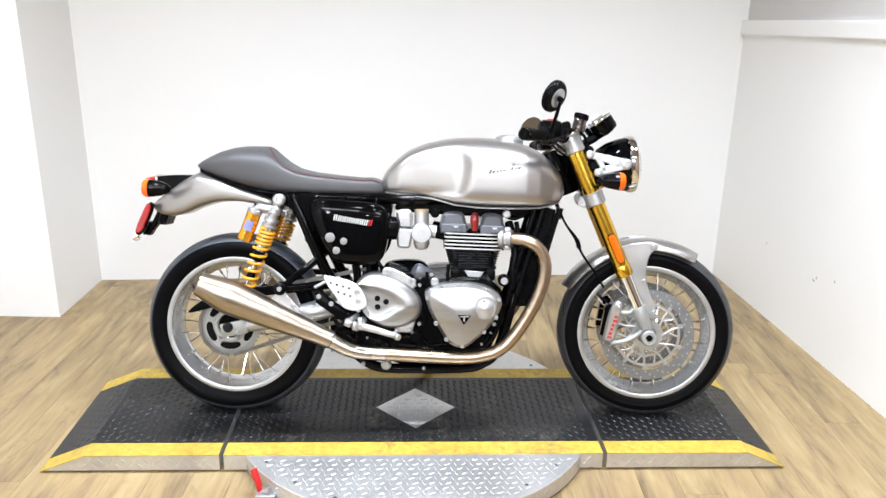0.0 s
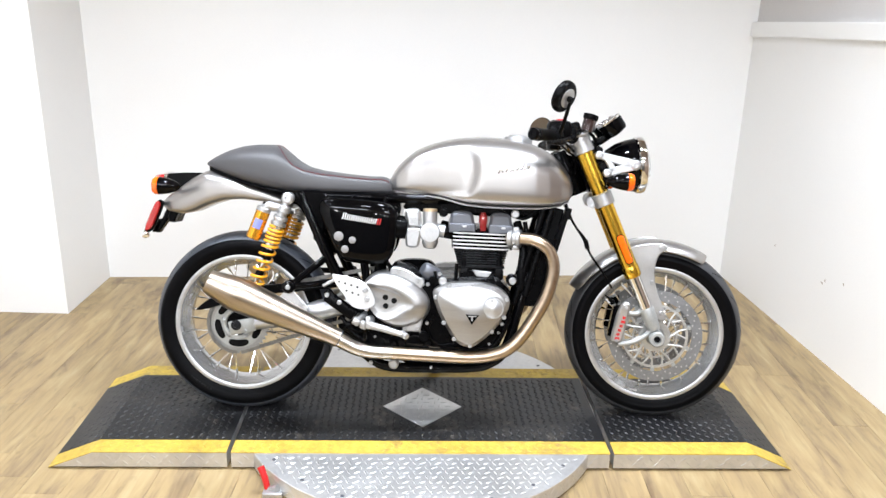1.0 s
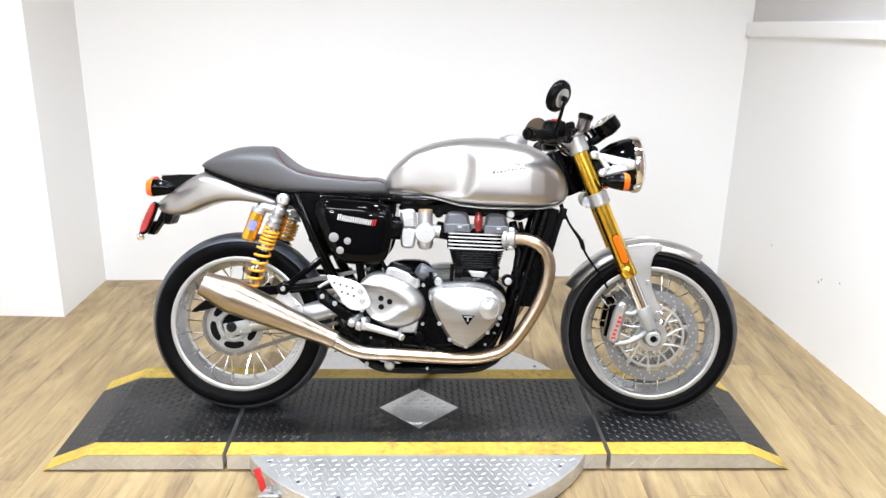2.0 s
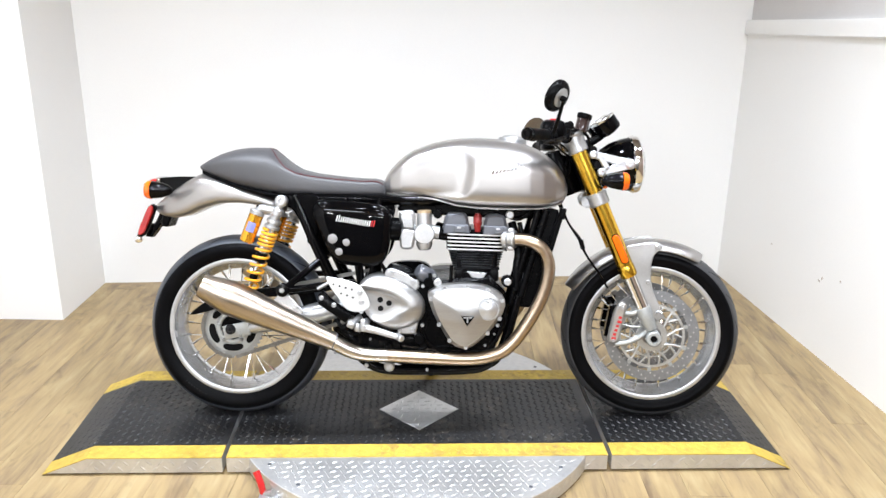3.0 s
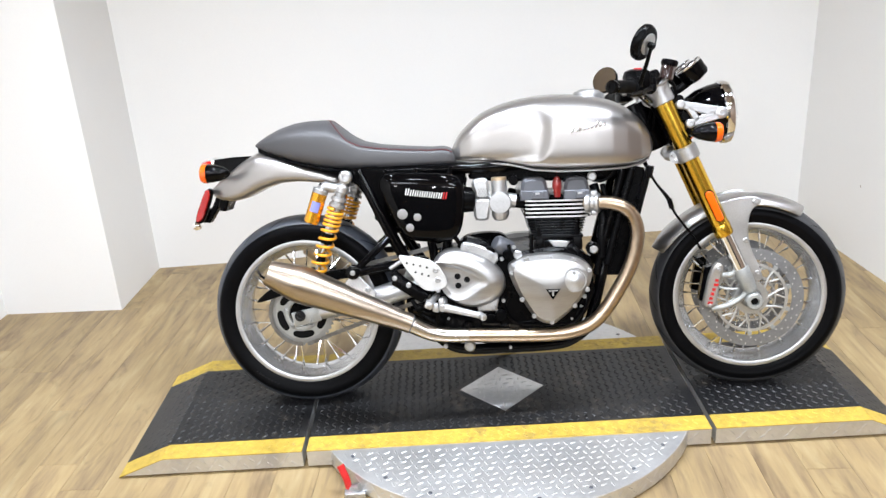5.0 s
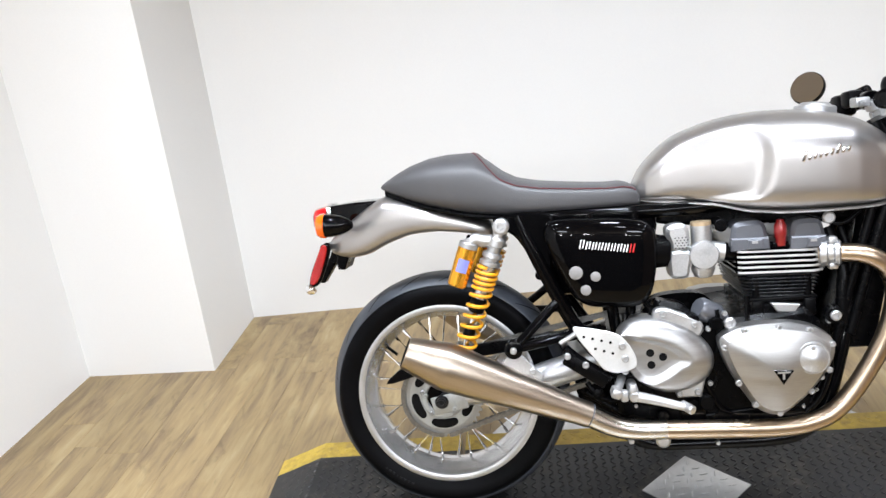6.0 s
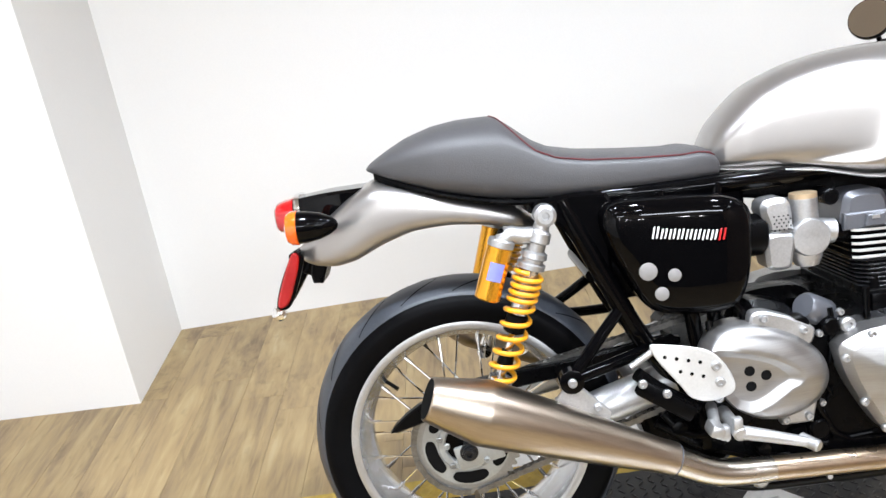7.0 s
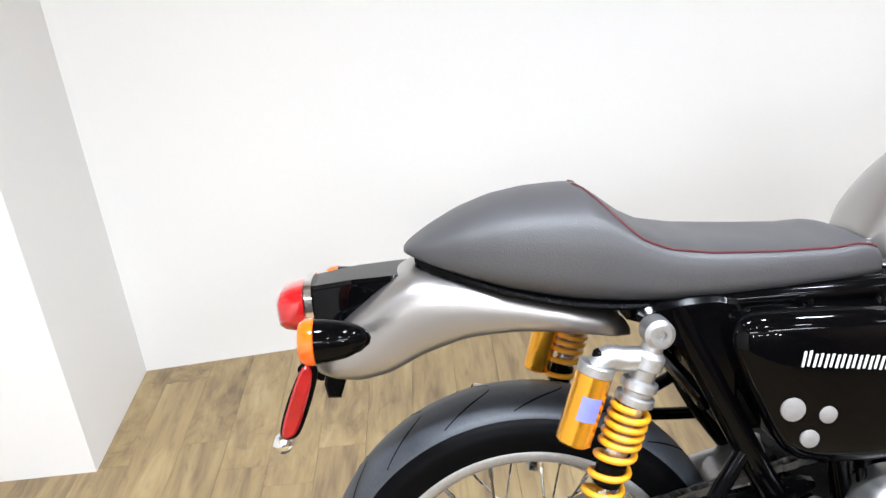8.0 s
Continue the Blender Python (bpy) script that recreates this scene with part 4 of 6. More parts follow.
part("tank_seam", bm, SILVER, tank)
bm = bmesh.new()
lathe(bm, [(0.047, -0.03), (0.0475, 0.002), (0.046, 0.007), (0.042, 0.009), (0.036, 0.009), (0.034, 0.013), (0.028, 0.016), (0.012, 0.018), (0, 0.018)], Matrix.Translation((0.938, 0, 0.930)) @ Matrix.Rotation(0.10, 4, "Y"), 44)
part("fuel_cap", bm, CAST, tank, "polished flip-up fuel cap")
for i in range(9):
    bm = bmesh.new()
    x = 0.865 + i * 0.0118
    h = (0.024, 0.011, 0.013, 0.011, 0.012, 0.015, 0.022, 0.014, 0.012)[i]
    z = 0.824 + 0.0018 * i
    w = 0.147 * (1 - abs((z - 0.835) / 0.13) ** 2.45) ** (1 / 2.45)
    box(bm, (x, -w - 0.0022, z + h / 2 - 0.006), (0.0066, 0.005, h * 1.05), Matrix.Translation((x, 0, z)) @ Matrix.Rotation(0.35, 4, "Y") @ Matrix.Translation((-x, 0, -z)), 0.0015)
    part("badge_bar", bm, CHROME, tank, "small raised chrome badge bar")
tank.location = (0.002, -0.018, 0.002)

# -- tail: light, signals, plate holder --
bm = bmesh.new()
rings(bm, [[Vector((x, y, z)) for y, z in ((-w, z0), (-w * 0.9, z1), (w * 0.9, z1), (w, z0))] for x, w, z0, z1 in ((-0.262, 0.047, 0.742, 0.803), (-0.2, 0.056, 0.745, 0.808), (-0.14, 0.060, 0.755, 0.808), (-0.085, 0.056, 0.770, 0.808))])
bmesh.ops.bevel(bm, geom=bm.edges[:], offset=0.006, segments=2, affect="EDGES")
bmesh.ops.translate(bm, verts=bm.verts, vec=(0.010, 0, 0.002))
part("tail_tray", bm, BLACKGLOSS, bike, "black plastic tail light tray")
bm = bmesh.new()
loops = [superring(x, w, z0, z1, 3.2, 36) for x, w, z0, z1 in ((-0.266, 0.046, 0.7445, 0.8085), (-0.283, 0.046, 0.742, 0.806), (-0.297, 0.043, 0.745, 0.803), (-0.304, 0.036, 0.750, 0.795))]
rings(bm, loops)
bmesh.ops.translate(bm, verts=bm.verts, vec=(0.007, 0, -0.002))
light = part("tail_light", bm, REDLENS, bike, "red rectangular tail light lens", sharp=50)
bm = bmesh.new()
rings(bm, [superring(x, 0.049, 0.741, 0.812, 3.2, 36) for x in (-0.256, -0.246)])
part("bezel", bm, CHROME, light, "chrome bezel")


def signal(x, y, z, back, name="turn_signal"):
    """A bullet indicator; back: -1 shines rearward, 1 forward."""
    m = aim((x, y, z), (x + back, y, z - 0.04 * back))
    bm = bmesh.new()
    prof = [(0.0, -0.072), (0.008, -0.069), (0.016, -0.058), (0.023, -0.040), (0.027, -0.018), (0.0285, 0.0), (0.0285, 0.004), (0, 0.004)]
    lathe(bm, prof, m, 28)
    ob = part(name, bm, BLACKGLOSS, bike, "black bullet turn signal")
    bm = bmesh.new()
    lathe(bm, [(0.0280, -0.004), (0.0296, -0.003), (0.0290, 0.008), (0.0245, 0.015), (0.012, 0.0188), (0, 0.0195)], m, 28)
    part("amber_lens", bm, AMBER, ob, "amber lens")
    bm = bmesh.new()
    rod(bm, (x - back * 0.03, y, z), (x - back * 0.02, y * 0.35, z - 0.01), 0.009)
    part("stem", bm, BLACKSATIN, ob)
    return ob


signal(-0.231, -0.172, 0.768, -1)
signal(-0.231, 0.132, 0.764, -1)
bm = bmesh.new()
slab(bm, [(-0.262, 0.712), (-0.225, 0.700), (-0.262, 0.655), (-0.302, 0.60), (-0.314, 0.602), (-0.278, 0.672)], 0.015, 0.055, 0.004)
slab(bm, [(-0.235, 0.702), (-0.203, 0.694), (-0.226, 0.640), (-0.244, 0.642), (-0.247, 0.662)], -0.045, 0.045, 0.004)
rod(bm, (-0.262, -0.095, 0.706), (-0.250, 0.05, 0.704), 0.009, n=10)
box(bm, (-0.252, 0.02, 0.675), (0.018, 0.02, 0.055), Matrix.Translation((-0.252, 0, 0.675)) @ Matrix.Rotation(0.45, 4, "Y") @ Matrix.Translation((0.252, 0, -0.675)), 0.004)
box(bm, (-0.312, 0.03, 0.628), (0.006, 0.05, 0.05), Matrix.Translation((-0.315, 0, 0.615)) @ Matrix.Rotation(0.45, 4, "Y") @ Matrix.Translation((0.315, 0, -0.615)), 0.002)
holder = part("plate_holder", bm, PLASTIC, bike, "black plastic number plate holder")
bm = bmesh.new()
slab(bm, smooth2([(-0.270, 0.706), (-0.258, 0.694), (-0.283, 0.630), (-0.298, 0.612), (-0.310, 0.616), (-0.296, 0.655)], 4), -0.112, -0.100, 0.003)
bmesh.ops.translate(bm, verts=bm.verts, vec=(0.008, 0, 0.007))
part("side_reflector", bm, REFLEX, holder, "red side reflector")
bm = bmesh.new()
slab(bm, smooth2([(-0.266, 0.712), (-0.252, 0.694), (-0.282, 0.622), (-0.30, 0.605), (-0.315, 0.612), (-0.298, 0.66)], 4), -0.101, -0.088, 0.003)
bmesh.ops.translate(bm, verts=bm.verts, vec=(0.008, 0, 0.006))
part("reflector_base", bm, PLASTIC, holder)
bm = bmesh.new()
lathe(bm, [(0.0, -0.012), (0.010, -0.010), (0.014, 0), (0.013, 0.010), (0.006, 0.016), (0, 0.017)], aim((-0.306, -0.088, 0.604), (-0.306, -1, 0.584)), 20)
part("plate_lamp", bm, CHROME, holder, "small clear plate lamp")

# -- side covers --
COVER = [(0.312, 0.736), (0.40, 0.733), (0.492, 0.724), (0.531, 0.706), (0.542, 0.672), (0.536, 0.60), (0.520, 0.545), (0.488, 0.521), (0.42, 0.522), (0.372, 0.531), (0.342, 0.556), (0.316, 0.61), (0.293, 0.668), (0.286, 0.712)]
for sg in (-1, 1):
    bm = bmesh.new()
    dome(bm, smooth2(COVER, 5), [(1, sg * 0.12), (1, sg * 0.160), (0.99, sg * 0.168), (0.96, sg * 0.1755), (0.90, sg * 0.1815), (0.80, sg * 0.186), (0.65, sg * 0.1885), (0.45, sg * 0.1897), (0.2, sg * 0.190), (0.1, sg * 0.190)])
    cover = part("side_cover", bm, BLACKGLOSS, bike, "gloss black side cover", sharp=50)
    if sg < 0:
        for x, z, r in ((0.353, 0.613, 0.0155), (0.397, 0.601, 0.0115), (0.373, 0.571, 0.012)):
            bm = bmesh.new()
            lathe(bm, [(r, 0), (r, 0.0035), (r * 0.9, 0.0042), (0, 0.0042)], aim((x, -0.1875, z), (x, -1, z)), 28)
            part("round_insert", bm, PALEDOT, cover, "pale round vent insert")
        for i in range(9):
            x0, z0, hh = 0.364 + i * 0.0139, 0.6685 - 0.0022 * i, 0.0165 + (0.003 if i in (0, 8) else 0)
            w = 0.0112 if i < 8 else 0.0118
            bm = bmesh.new()
            sl = 0.005
            for u0 in (0.0, 0.62):
                slab(bm, [(x0 + w * (u0 + u) + sl * v, z0 + hh * v) for u, v in ((0, 0), (0.27, 0), (0.27, 1), (0, 1))], -0.186, -0.1912, 0.0003)
            part("badge_bar", bm, WHITEINK if i < 8 else REDPAINT, cover, "white slanted badge bar" if i < 8 else "red slanted badge bar")
bm = bmesh.new()
box(bm, (0.40, 0, 0.635), (0.22, 0.22, 0.18), bev=0.02)
part("airbox", bm, PLASTIC, bike, "black airbox between the side covers")


# -- shocks --
def shock(sg):
    y = sg * 0.184
    top, low = Vector((0.190, y, 0.733)), Vector((0.060, y * 0.94, 0.400))
    ax = (low - top).normalized()
    bm = bmesh.new()
    lathe(bm, [(0.011, -0.018), (0.019, -0.016), (0.019, 0.012), (0.013, 0.016), (0.013, 0.018), (0.007, 0.018), (0.006, 0.012), (0, 0.012)], aim(top, top + Vector((0, sg, 0))), 28)
    p = top + ax * 0.012
    lathe(bm, [(0.013, 0), (0.014, 0.012), (0.020, 0.018), (0.021, 0.034), (0.016, 0.037), (0.016, 0.050), (0.0225, 0.053), (0.0235, 0.062), (0.019, 0.065), (0.019, 0.07), (0.0245, 0.073), (0.0245, 0.082)], aim(p, low), 28)
    tube(bm, [top + ax * 0.035, top + ax * 0.04 + Vector((-0.03, 0, 0.008)), (0.128, y, 0.708), (0.112, y, 0.697)], 0.0155)
    body = part("shock_absorber", bm, CAST, bike, "silver topped twin shock with yellow spring")
    bm = bmesh.new()
    rod(bm, p + ax * 0.08, p + ax * 0.19, 0.0155)
    part("damper_body", bm, POLISH, body, "polished damper body")
    bm = bmesh.new()
    rod(bm, p + ax * 0.165, p + ax * 0.20, 0.019, bev=0.003)
    rod(bm, p + ax * 0.235, p + ax * 0.26, 0.012, 0.015)
    part("bump_stop", bm, PLASTIC, body, "black collar")
    bm = bmesh.new()
    rod(bm, p + ax * 0.18, low, 0.007)
    lathe(bm, [(0.022, 0.0), (0.022, 0.012), (0.012, 0.03), (0.012, 0.05)], aim(p + ax * 0.285, low), 20)
    lathe(bm, [(0.016, -0.016), (0.016, 0.016)], aim(low, low + Vector((0, sg, 0))), 20)
    part("damper_rod", bm, CHROME, body, "chromed damper rod")
    bm = bmesh.new()
    base = aim(p + ax * 0.088, low)
    pts, a, h = [], 0.0, 0.0
    while h < 0.20:
        pts.append(base @ Vector((0.0232 * math.cos(a), 0.0232 * math.sin(a), h)))
        a += 0.3
        h += 0.3 / (2 * math.pi) * (0.0125 if h < 0.045 else 0.0125 + 0.0135 * soft((h - 0.045) / 0.03))
    tube(bm, pts, 0.0046, 8, smooth=False)
    part("coil_spring", bm, SPRING, body, "yellow coil spring", sharp=80)
    rt, rb = Vector((0.110, y, 0.691)), Vector((0.075, y, 0.602))
    if sg > 0:
        rt, rb = rt + Vector((0.004, 0, -0.022)), rb + Vector((0.004, 0, -0.040))
    bm = bmesh.new()
    rd = (rb - rt).length
    lathe(bm, [(0.0205, 0), (0.0228, 0.002), (0.0228, rd - 0.003), (0.020, rd)], aim(rt, rb), 32)
    res = part("reservoir", bm, AMBERGOLD, body, "amber anodised reservoir")
    bm = bmesh.new()
    lathe(bm, [(0.0215, -0.012), (0.0232, -0.010), (0.0232, 0.001)], aim(rt, rb), 28)
    part("reservoir_head", bm, CAST, body, "silver reservoir head")
    bm = bmesh.new()
    lathe(bm, [(0.0, -0.030), (0.008, -0.029), (0.0105, -0.026), (0.0105, -0.011)], aim(rt, rb), 20)
    part("adjuster_knob", bm, PLASTIC, body, "black adjuster knob")
    bm = bmesh.new()
    m = aim(rt + (rb - rt) * 0.28, rb)
    a0 = math.degrees(math.atan2((m.inverted().to_3x3() @ Vector((0, sg, 0))).y, (m.inverted().to_3x3() @ Vector((0, sg, 0))).x))
    lathe(bm, [(0.0226, 0), (0.0233, 0), (0.0233, 0.032), (0.0226, 0.032)], m, 10, a0=a0 - 36, a1=a0 + 30)
    part("sticker", bm, BLUEINK, body, "blue sticker")


shock(-1)
shock(1)


# -- exhausts --
def exhaust(sg):
    y = sg * 0.165
    bm = bmesh.new()
    tube(bm, [(0.902, sg * 0.13, 0.608), (0.95, sg * 0.148, 0.608), (0.995, y, 0.601), (1.033, y, 0.572), (1.050, y, 0.52), (1.040, y, 0.455), (1.012, y, 0.385), (0.955, sg * 0.168, 0.295), (0.905, sg * 0.173, 0.246), (0.845, sg * 0.18, 0.225), (0.77, sg * 0.188, 0.221), (0.64, sg * 0.20, 0.229), (0.52, sg * 0.212, 0.238)], 0.0215, 20)
    pipe = part("exhaust_header", bm, HEADER, bike, "heat-tinted steel exhaust header pipe", sharp=80)
    bm = bmesh.new()
    tube(bm, [(0.53, sg * 0.211, 0.2375), (0.46, sg * 0.217, 0.243), (0.41, sg * 0.221, 0.257), (0.352, sg * 0.226, 0.289)], lambda s: 0.0218 + 0.005 * s, 20)
    part("link_pipe", bm, STEEL, pipe, "brushed steel link pipe", sharp=80)
    bm = bmesh.new()
    lathe(bm, [(0.024, 0), (0.030, 0.003), (0.030, 0.016), (0.025, 0.019), (0.025, 0.03), (0.029, 0.033), (0.029, 0.042), (0.024, 0.045)], aim((0.904, sg * 0.13, 0.608), (0.955, sg * 0.149, 0.608)), 24)
    box(bm, (0.928, sg * 0.14, 0.636), (0.02, 0.02, 0.02), bev=0.004)
    box(bm, (0.928, sg * 0.14, 0.579), (0.02, 0.02, 0.016), bev=0.004)
    part("port_clamp", bm, CAST, pipe, "cast port clamp")
    a, b = Vector((0.358, sg * 0.225, 0.286)), Vector((-0.044, sg * 0.285, 0.475))
    bm = bmesh.new()
    ln = (b - a).length
    prof = [(0.0268, 0.0), (0.0295, 0.001), (0.0297, 0.03), (0.036, 0.10), (0.0445, 0.20), (0.052, 0.292), (0.0550, 0.336), (0.0555, 0.349), (0.0555, 0.353), (0.0368, ln - 0.002), (0.0355, ln), (0.033, ln), (0.032, ln - 0.01)]
    lathe(bm, prof + [(0.031, ln - 0.06)], Matrix(), 64)
    muf = part("muffler", bm, MUFFLER, bike, "brushed stainless reverse-cone megaphone muffler", sharp=12)
    muf.matrix_local = aim(a, b)
    bm = bmesh.new()
    lathe(bm, [(0.0342, ln + 0.0006), (0.0318, ln - 0.002), (0.0308, ln - 0.05), (0.0, ln - 0.05)], Matrix(), 40)
    part("outlet", bm, HOLE_SHADE, muf, "dark outlet")
    bm = bmesh.new()
    lathe(bm, [(0.0282, -0.003), (0.0282, 0.0), (0.0, 0.0)], Matrix(), 40)
    part("joint_ring", bm, GREYENG, muf, "dark joint at the muffler inlet")


exhaust(-1)
exhaust(1)

# -- engine --
bm = bmesh.new()
slab(bm, [(0.43, 0.26), (0.425, 0.43), (0.46, 0.47), (0.60, 0.475), (0.70, 0.475), (0.86, 0.49), (0.91, 0.44), (0.92, 0.34), (0.87, 0.235), (0.80, 0.205), (0.58, 0.205)], -0.165, 0.165, 0.012)
slab(bm, [(0.56, 0.205), (0.86, 0.205), (0.82, 0.155), (0.60, 0.155)], -0.11, 0.11, 0.01)
for x, z, r in ((0.915, 0.475, 0.02), (0.605, 0.48, 0.018), (0.63, 0.285, 0.018), (0.66, 0.47, 0.016), (0.53, 0.26, 0.014)):
    lathe(bm, [(r, 0), (r, 0.02), (r * 0.8, 0.024), (0, 0.024)], aim((x, -0.16, z), (x, -1, z)), 20)
dome_ = smooth2([(0.515, 0.47), (0.528, 0.518), (0.593, 0.530), (0.655, 0.520), (0.668, 0.47)], 4)
slab(bm, dome_, -0.11, -0.03, 0.02)
slab(bm, smooth2([(0.525, 0.47), (0.528, 0.522), (0.56, 0.522), (0.60, 0.508), (0.612, 0.47)], 4), -0.09, -0.155, 0.012)
engine = part("engine", bm, BLACKENG, bike, "black parallel twin engine block")

bm = bmesh.new()
lathe(bm, [(0.0, 0), (0.022, 0.002), (0.027, 0.010), (0.027, 0.055), (0.020, 0.066), (0.014, 0.068), (0.014, 0.08)], aim((0.622, -0.155, 0.507), (0.672, -0.135, 0.478)), 24)
part("starter_motor", bm, GREYENG, bike, "dark grey starter motor")
pieces("engine_pipe", BLACKSATIN, bike, [lambda bm, h=h: tube(bm, *h) for h in (
    ([(0.664, -0.165, 0.50), (0.666, -0.168, 0.47), (0.664, -0.168, 0.43), (0.66, -0.168, 0.40)], 0.006),
    ([(0.735, -0.155, 0.525), (0.733, -0.158, 0.49), (0.732, -0.16, 0.462)], 0.006),
    ([(0.50, -0.15, 0.475), (0.52, -0.155, 0.50), (0.505, -0.155, 0.53), (0.49, -0.15, 0.56)], 0.007),
    ([(0.46, -0.15, 0.50), (0.455, -0.16, 0.46), (0.44, -0.168, 0.42), (0.43, -0.17, 0.37)], 0.007),
    ([(0.90, -0.165, 0.42), (0.905, -0.17, 0.36), (0.885, -0.17, 0.29), (0.85, -0.165, 0.245)], 0.008),
    ([(0.62, -0.168, 0.36), (0.64, -0.17, 0.31), (0.66, -0.17, 0.27), (0.70, -0.165, 0.245)], 0.007))], "thin black pipe")
pieces("case_rib", BLACKENG, engine, [lambda bm, x=x, z=z, l=l, q=q: rod(bm, (x, -0.167, z), (x + l * math.cos(q), -0.167, z + l * math.sin(q)), 0.004, n=8) for x, z, l, q in (
    (0.62, 0.25, 0.12, 0.1), (0.64, 0.30, 0.06, 1.2), (0.66, 0.34, 0.05, 2.0), (0.86, 0.27, 0.08, 1.1), (0.89, 0.40, 0.06, 1.7), (0.46, 0.30, 0.10, -0.2), (0.50, 0.24, 0.08, 0.0))])


def layer(bm, plan, z0, z1, drop=0.0, bev=0.001):
    """A flat piece with an outline seen from above, sinking by drop per metre forward of x 0.7."""
    o = list(plan)
    if area2(o) < 0:
        o.reverse()
    loops = [[Vector((p.x, p.y, z - drop * (p.x - 0.7))) for p in inset(o, e)] for e, z in ((bev, z0), (0, z0 + bev), (0, z1 - bev), (bev, z1))]
    return rings(bm, loops)


def plan_of(x0, x1, w, cut, back=0.012):
    return [(x0 + back, -w), (x1 - cut, -w), (x1, -w + cut * 0.65), (x1, w - cut * 0.65), (x1 - cut, w), (x0 + back, w), (x0, w - back), (x0, -w + back)]


bm = bmesh.new()
layer(bm, plan_of(0.751, 0.886, 0.125, 0.02), 0.480, 0.575)
for x in (0.760, 0.874):
    rod(bm, (x, -0.134, 0.470), (x, -0.134, 0.568), 0.009, n=10)
    box(bm, (x, -0.140, 0.490), (0.026, 0.022, 0.040), bev=0.004)
box(bm, (0.817, -0.134, 0.511), (0.150, 0.022, 0.010), bev=0.003)
layer(bm, plan_of(0.744, 0.890, 0.145, 0.02), 0.474, 0.500)
barrel = part("cylinder", bm, BLACKENG, bike, "black finned cylinder barrel")
for i in range(7):
    z, g = 0.519 + i * 0.0083, 0.013 * (i / 6)
    bm = bmesh.new()
    layer(bm, plan_of(0.738 - g, 0.892 + g, 0.140 + g / 2, 0.03, 0.02), z, z + 0.0032, 0.03)
    part("fin", bm, FINBLACK, barrel)
bm = bmesh.new()
layer(bm, plan_of(0.734, 0.902, 0.13, 0.03), 0.570, 0.637, 0.03)
head = part("cylinder_head", bm, BLACKENG, bike, "cylinder head with bright machined fins")
for i in range(5):
    z = 0.5755 + i * 0.0121
    bm = bmesh.new()
    layer(bm, plan_of(0.718, 0.918, 0.1475, 0.034, 0.012), z, z + 0.0050, 0.035, 0.0012)
    fin = part("fin", bm, BLACKSATIN, head)
    for q in (-1, 1):
        bm = bmesh.new()
        rings(bm, [[Vector((x, q * y, z - 0.035 * (x - 0.7) + h)) for y, h in ((0.146 - e, 0.0002), (0.1487 - e, 0.0004), (0.1487 - e, 0.0047), (0.146 - e, 0.0051))] for x, e in ((0.7215, 0.008), (0.731, 0.0), (0.884, 0.0), (0.899, 0.0095), (0.911, 0.0185))])
        part("fin_edge", bm, GUARD, fin, "bright machined fin edge")
for x0, x1, dz in ((0.712, 0.790, -0.003), (0.842, 0.914, -0.008)):
    bm = bmesh.new()
    slab(bm, smooth2([(x0, 0.632 + dz), (x1, 0.632 + dz), (x1 + 0.001, 0.668 + dz), (x1 - 0.006, 0.690 + dz), (x1 - 0.022, 0.697 + dz), (x0 + 0.022, 0.697 + dz), (x0 + 0.006, 0.690 + dz), (x0 - 0.001, 0.668 + dz)], 3), -0.140, 0.140, 0.010)
    cam_cover = part("cam_cover", bm, GREYENG, bike, "grey painted cam cover")
    bm = bmesh.new()
    slab(bm, [(x0 - 0.004, 0.630 + dz), (x1 + 0.004, 0.630 + dz), (x1 + 0.002, 0.658 + dz), (x0 - 0.002, 0.660 + dz)], -0.145, 0.145, 0.003)
    slab(bm, [(x0 + 0.030, 0.634 + dz), (x1 - 0.010, 0.634 + dz), (x1 - 0.014, 0.655 + dz), (x0 + 0.034, 0.655 + dz)], -0.140, -0.152, 0.002)
    part("cover_skirt", bm, GREYENG, cam_cover)
    bm = bmesh.new()
    box(bm, ((x0 + x1) / 2 + 0.008, -0.1525, 0.650 + dz), (0.013, 0.002, 0.006))
    part("cast_mark", bm, CAST, cam_cover, "small bright casting mark")
bm = bmesh.new()
slab(bm, [(0.795, 0.626), (0.841, 0.626), (0.835, 0.640), (0.801, 0.640)], -0.138, 0.138, 0.003)
part("head_middle", bm, BLACKENG, bike)
bm = bmesh.new()
lathe(bm, [(0.010, 0.0), (0.0115, 0.018), (0.0145, 0.030), (0.0135, 0.048), (0.009, 0.055), (0.008, 0.060), (0, 0.062)], Matrix.Translation((0.820, -0.133, 0.632)), 16)
part("plug_cap", bm, DARKRED, bike, "dark red plug cap")
bm = bmesh.new()
slab(bm, [(0.786, 0.505), (0.850, 0.498), (0.838, 0.480), (0.800, 0.484)], -0.143, -0.158, 0.002)
part("name_plate", bm, CAST, bike, "small cast plate")

# clutch side cover, a rounded shield
SHIELD = [(0.648, 0.448), (0.668, 0.466), (0.705, 0.478), (0.775, 0.481), (0.840, 0.471), (0.881, 0.446), (0.892, 0.415), (0.878, 0.375), (0.838, 0.322), (0.792, 0.282), (0.768, 0.272), (0.74, 0.278), (0.715, 0.298), (0.683, 0.350), (0.66, 0.398)]
bm = bmesh.new()
dome(bm, smooth2(SHIELD, 5), [(1.02, -0.15), (1.02, -0.196), (1.008, -0.203), (0.905, -0.2185), (0.885, -0.2210), (0.5, -0.2330), (0.2, -0.2380), (0.1, -0.2385)])
clutch = part("clutch_cover", bm, ALU, bike, "brushed aluminium shield-shaped clutch cover", sharp=17)
bm = bmesh.new()
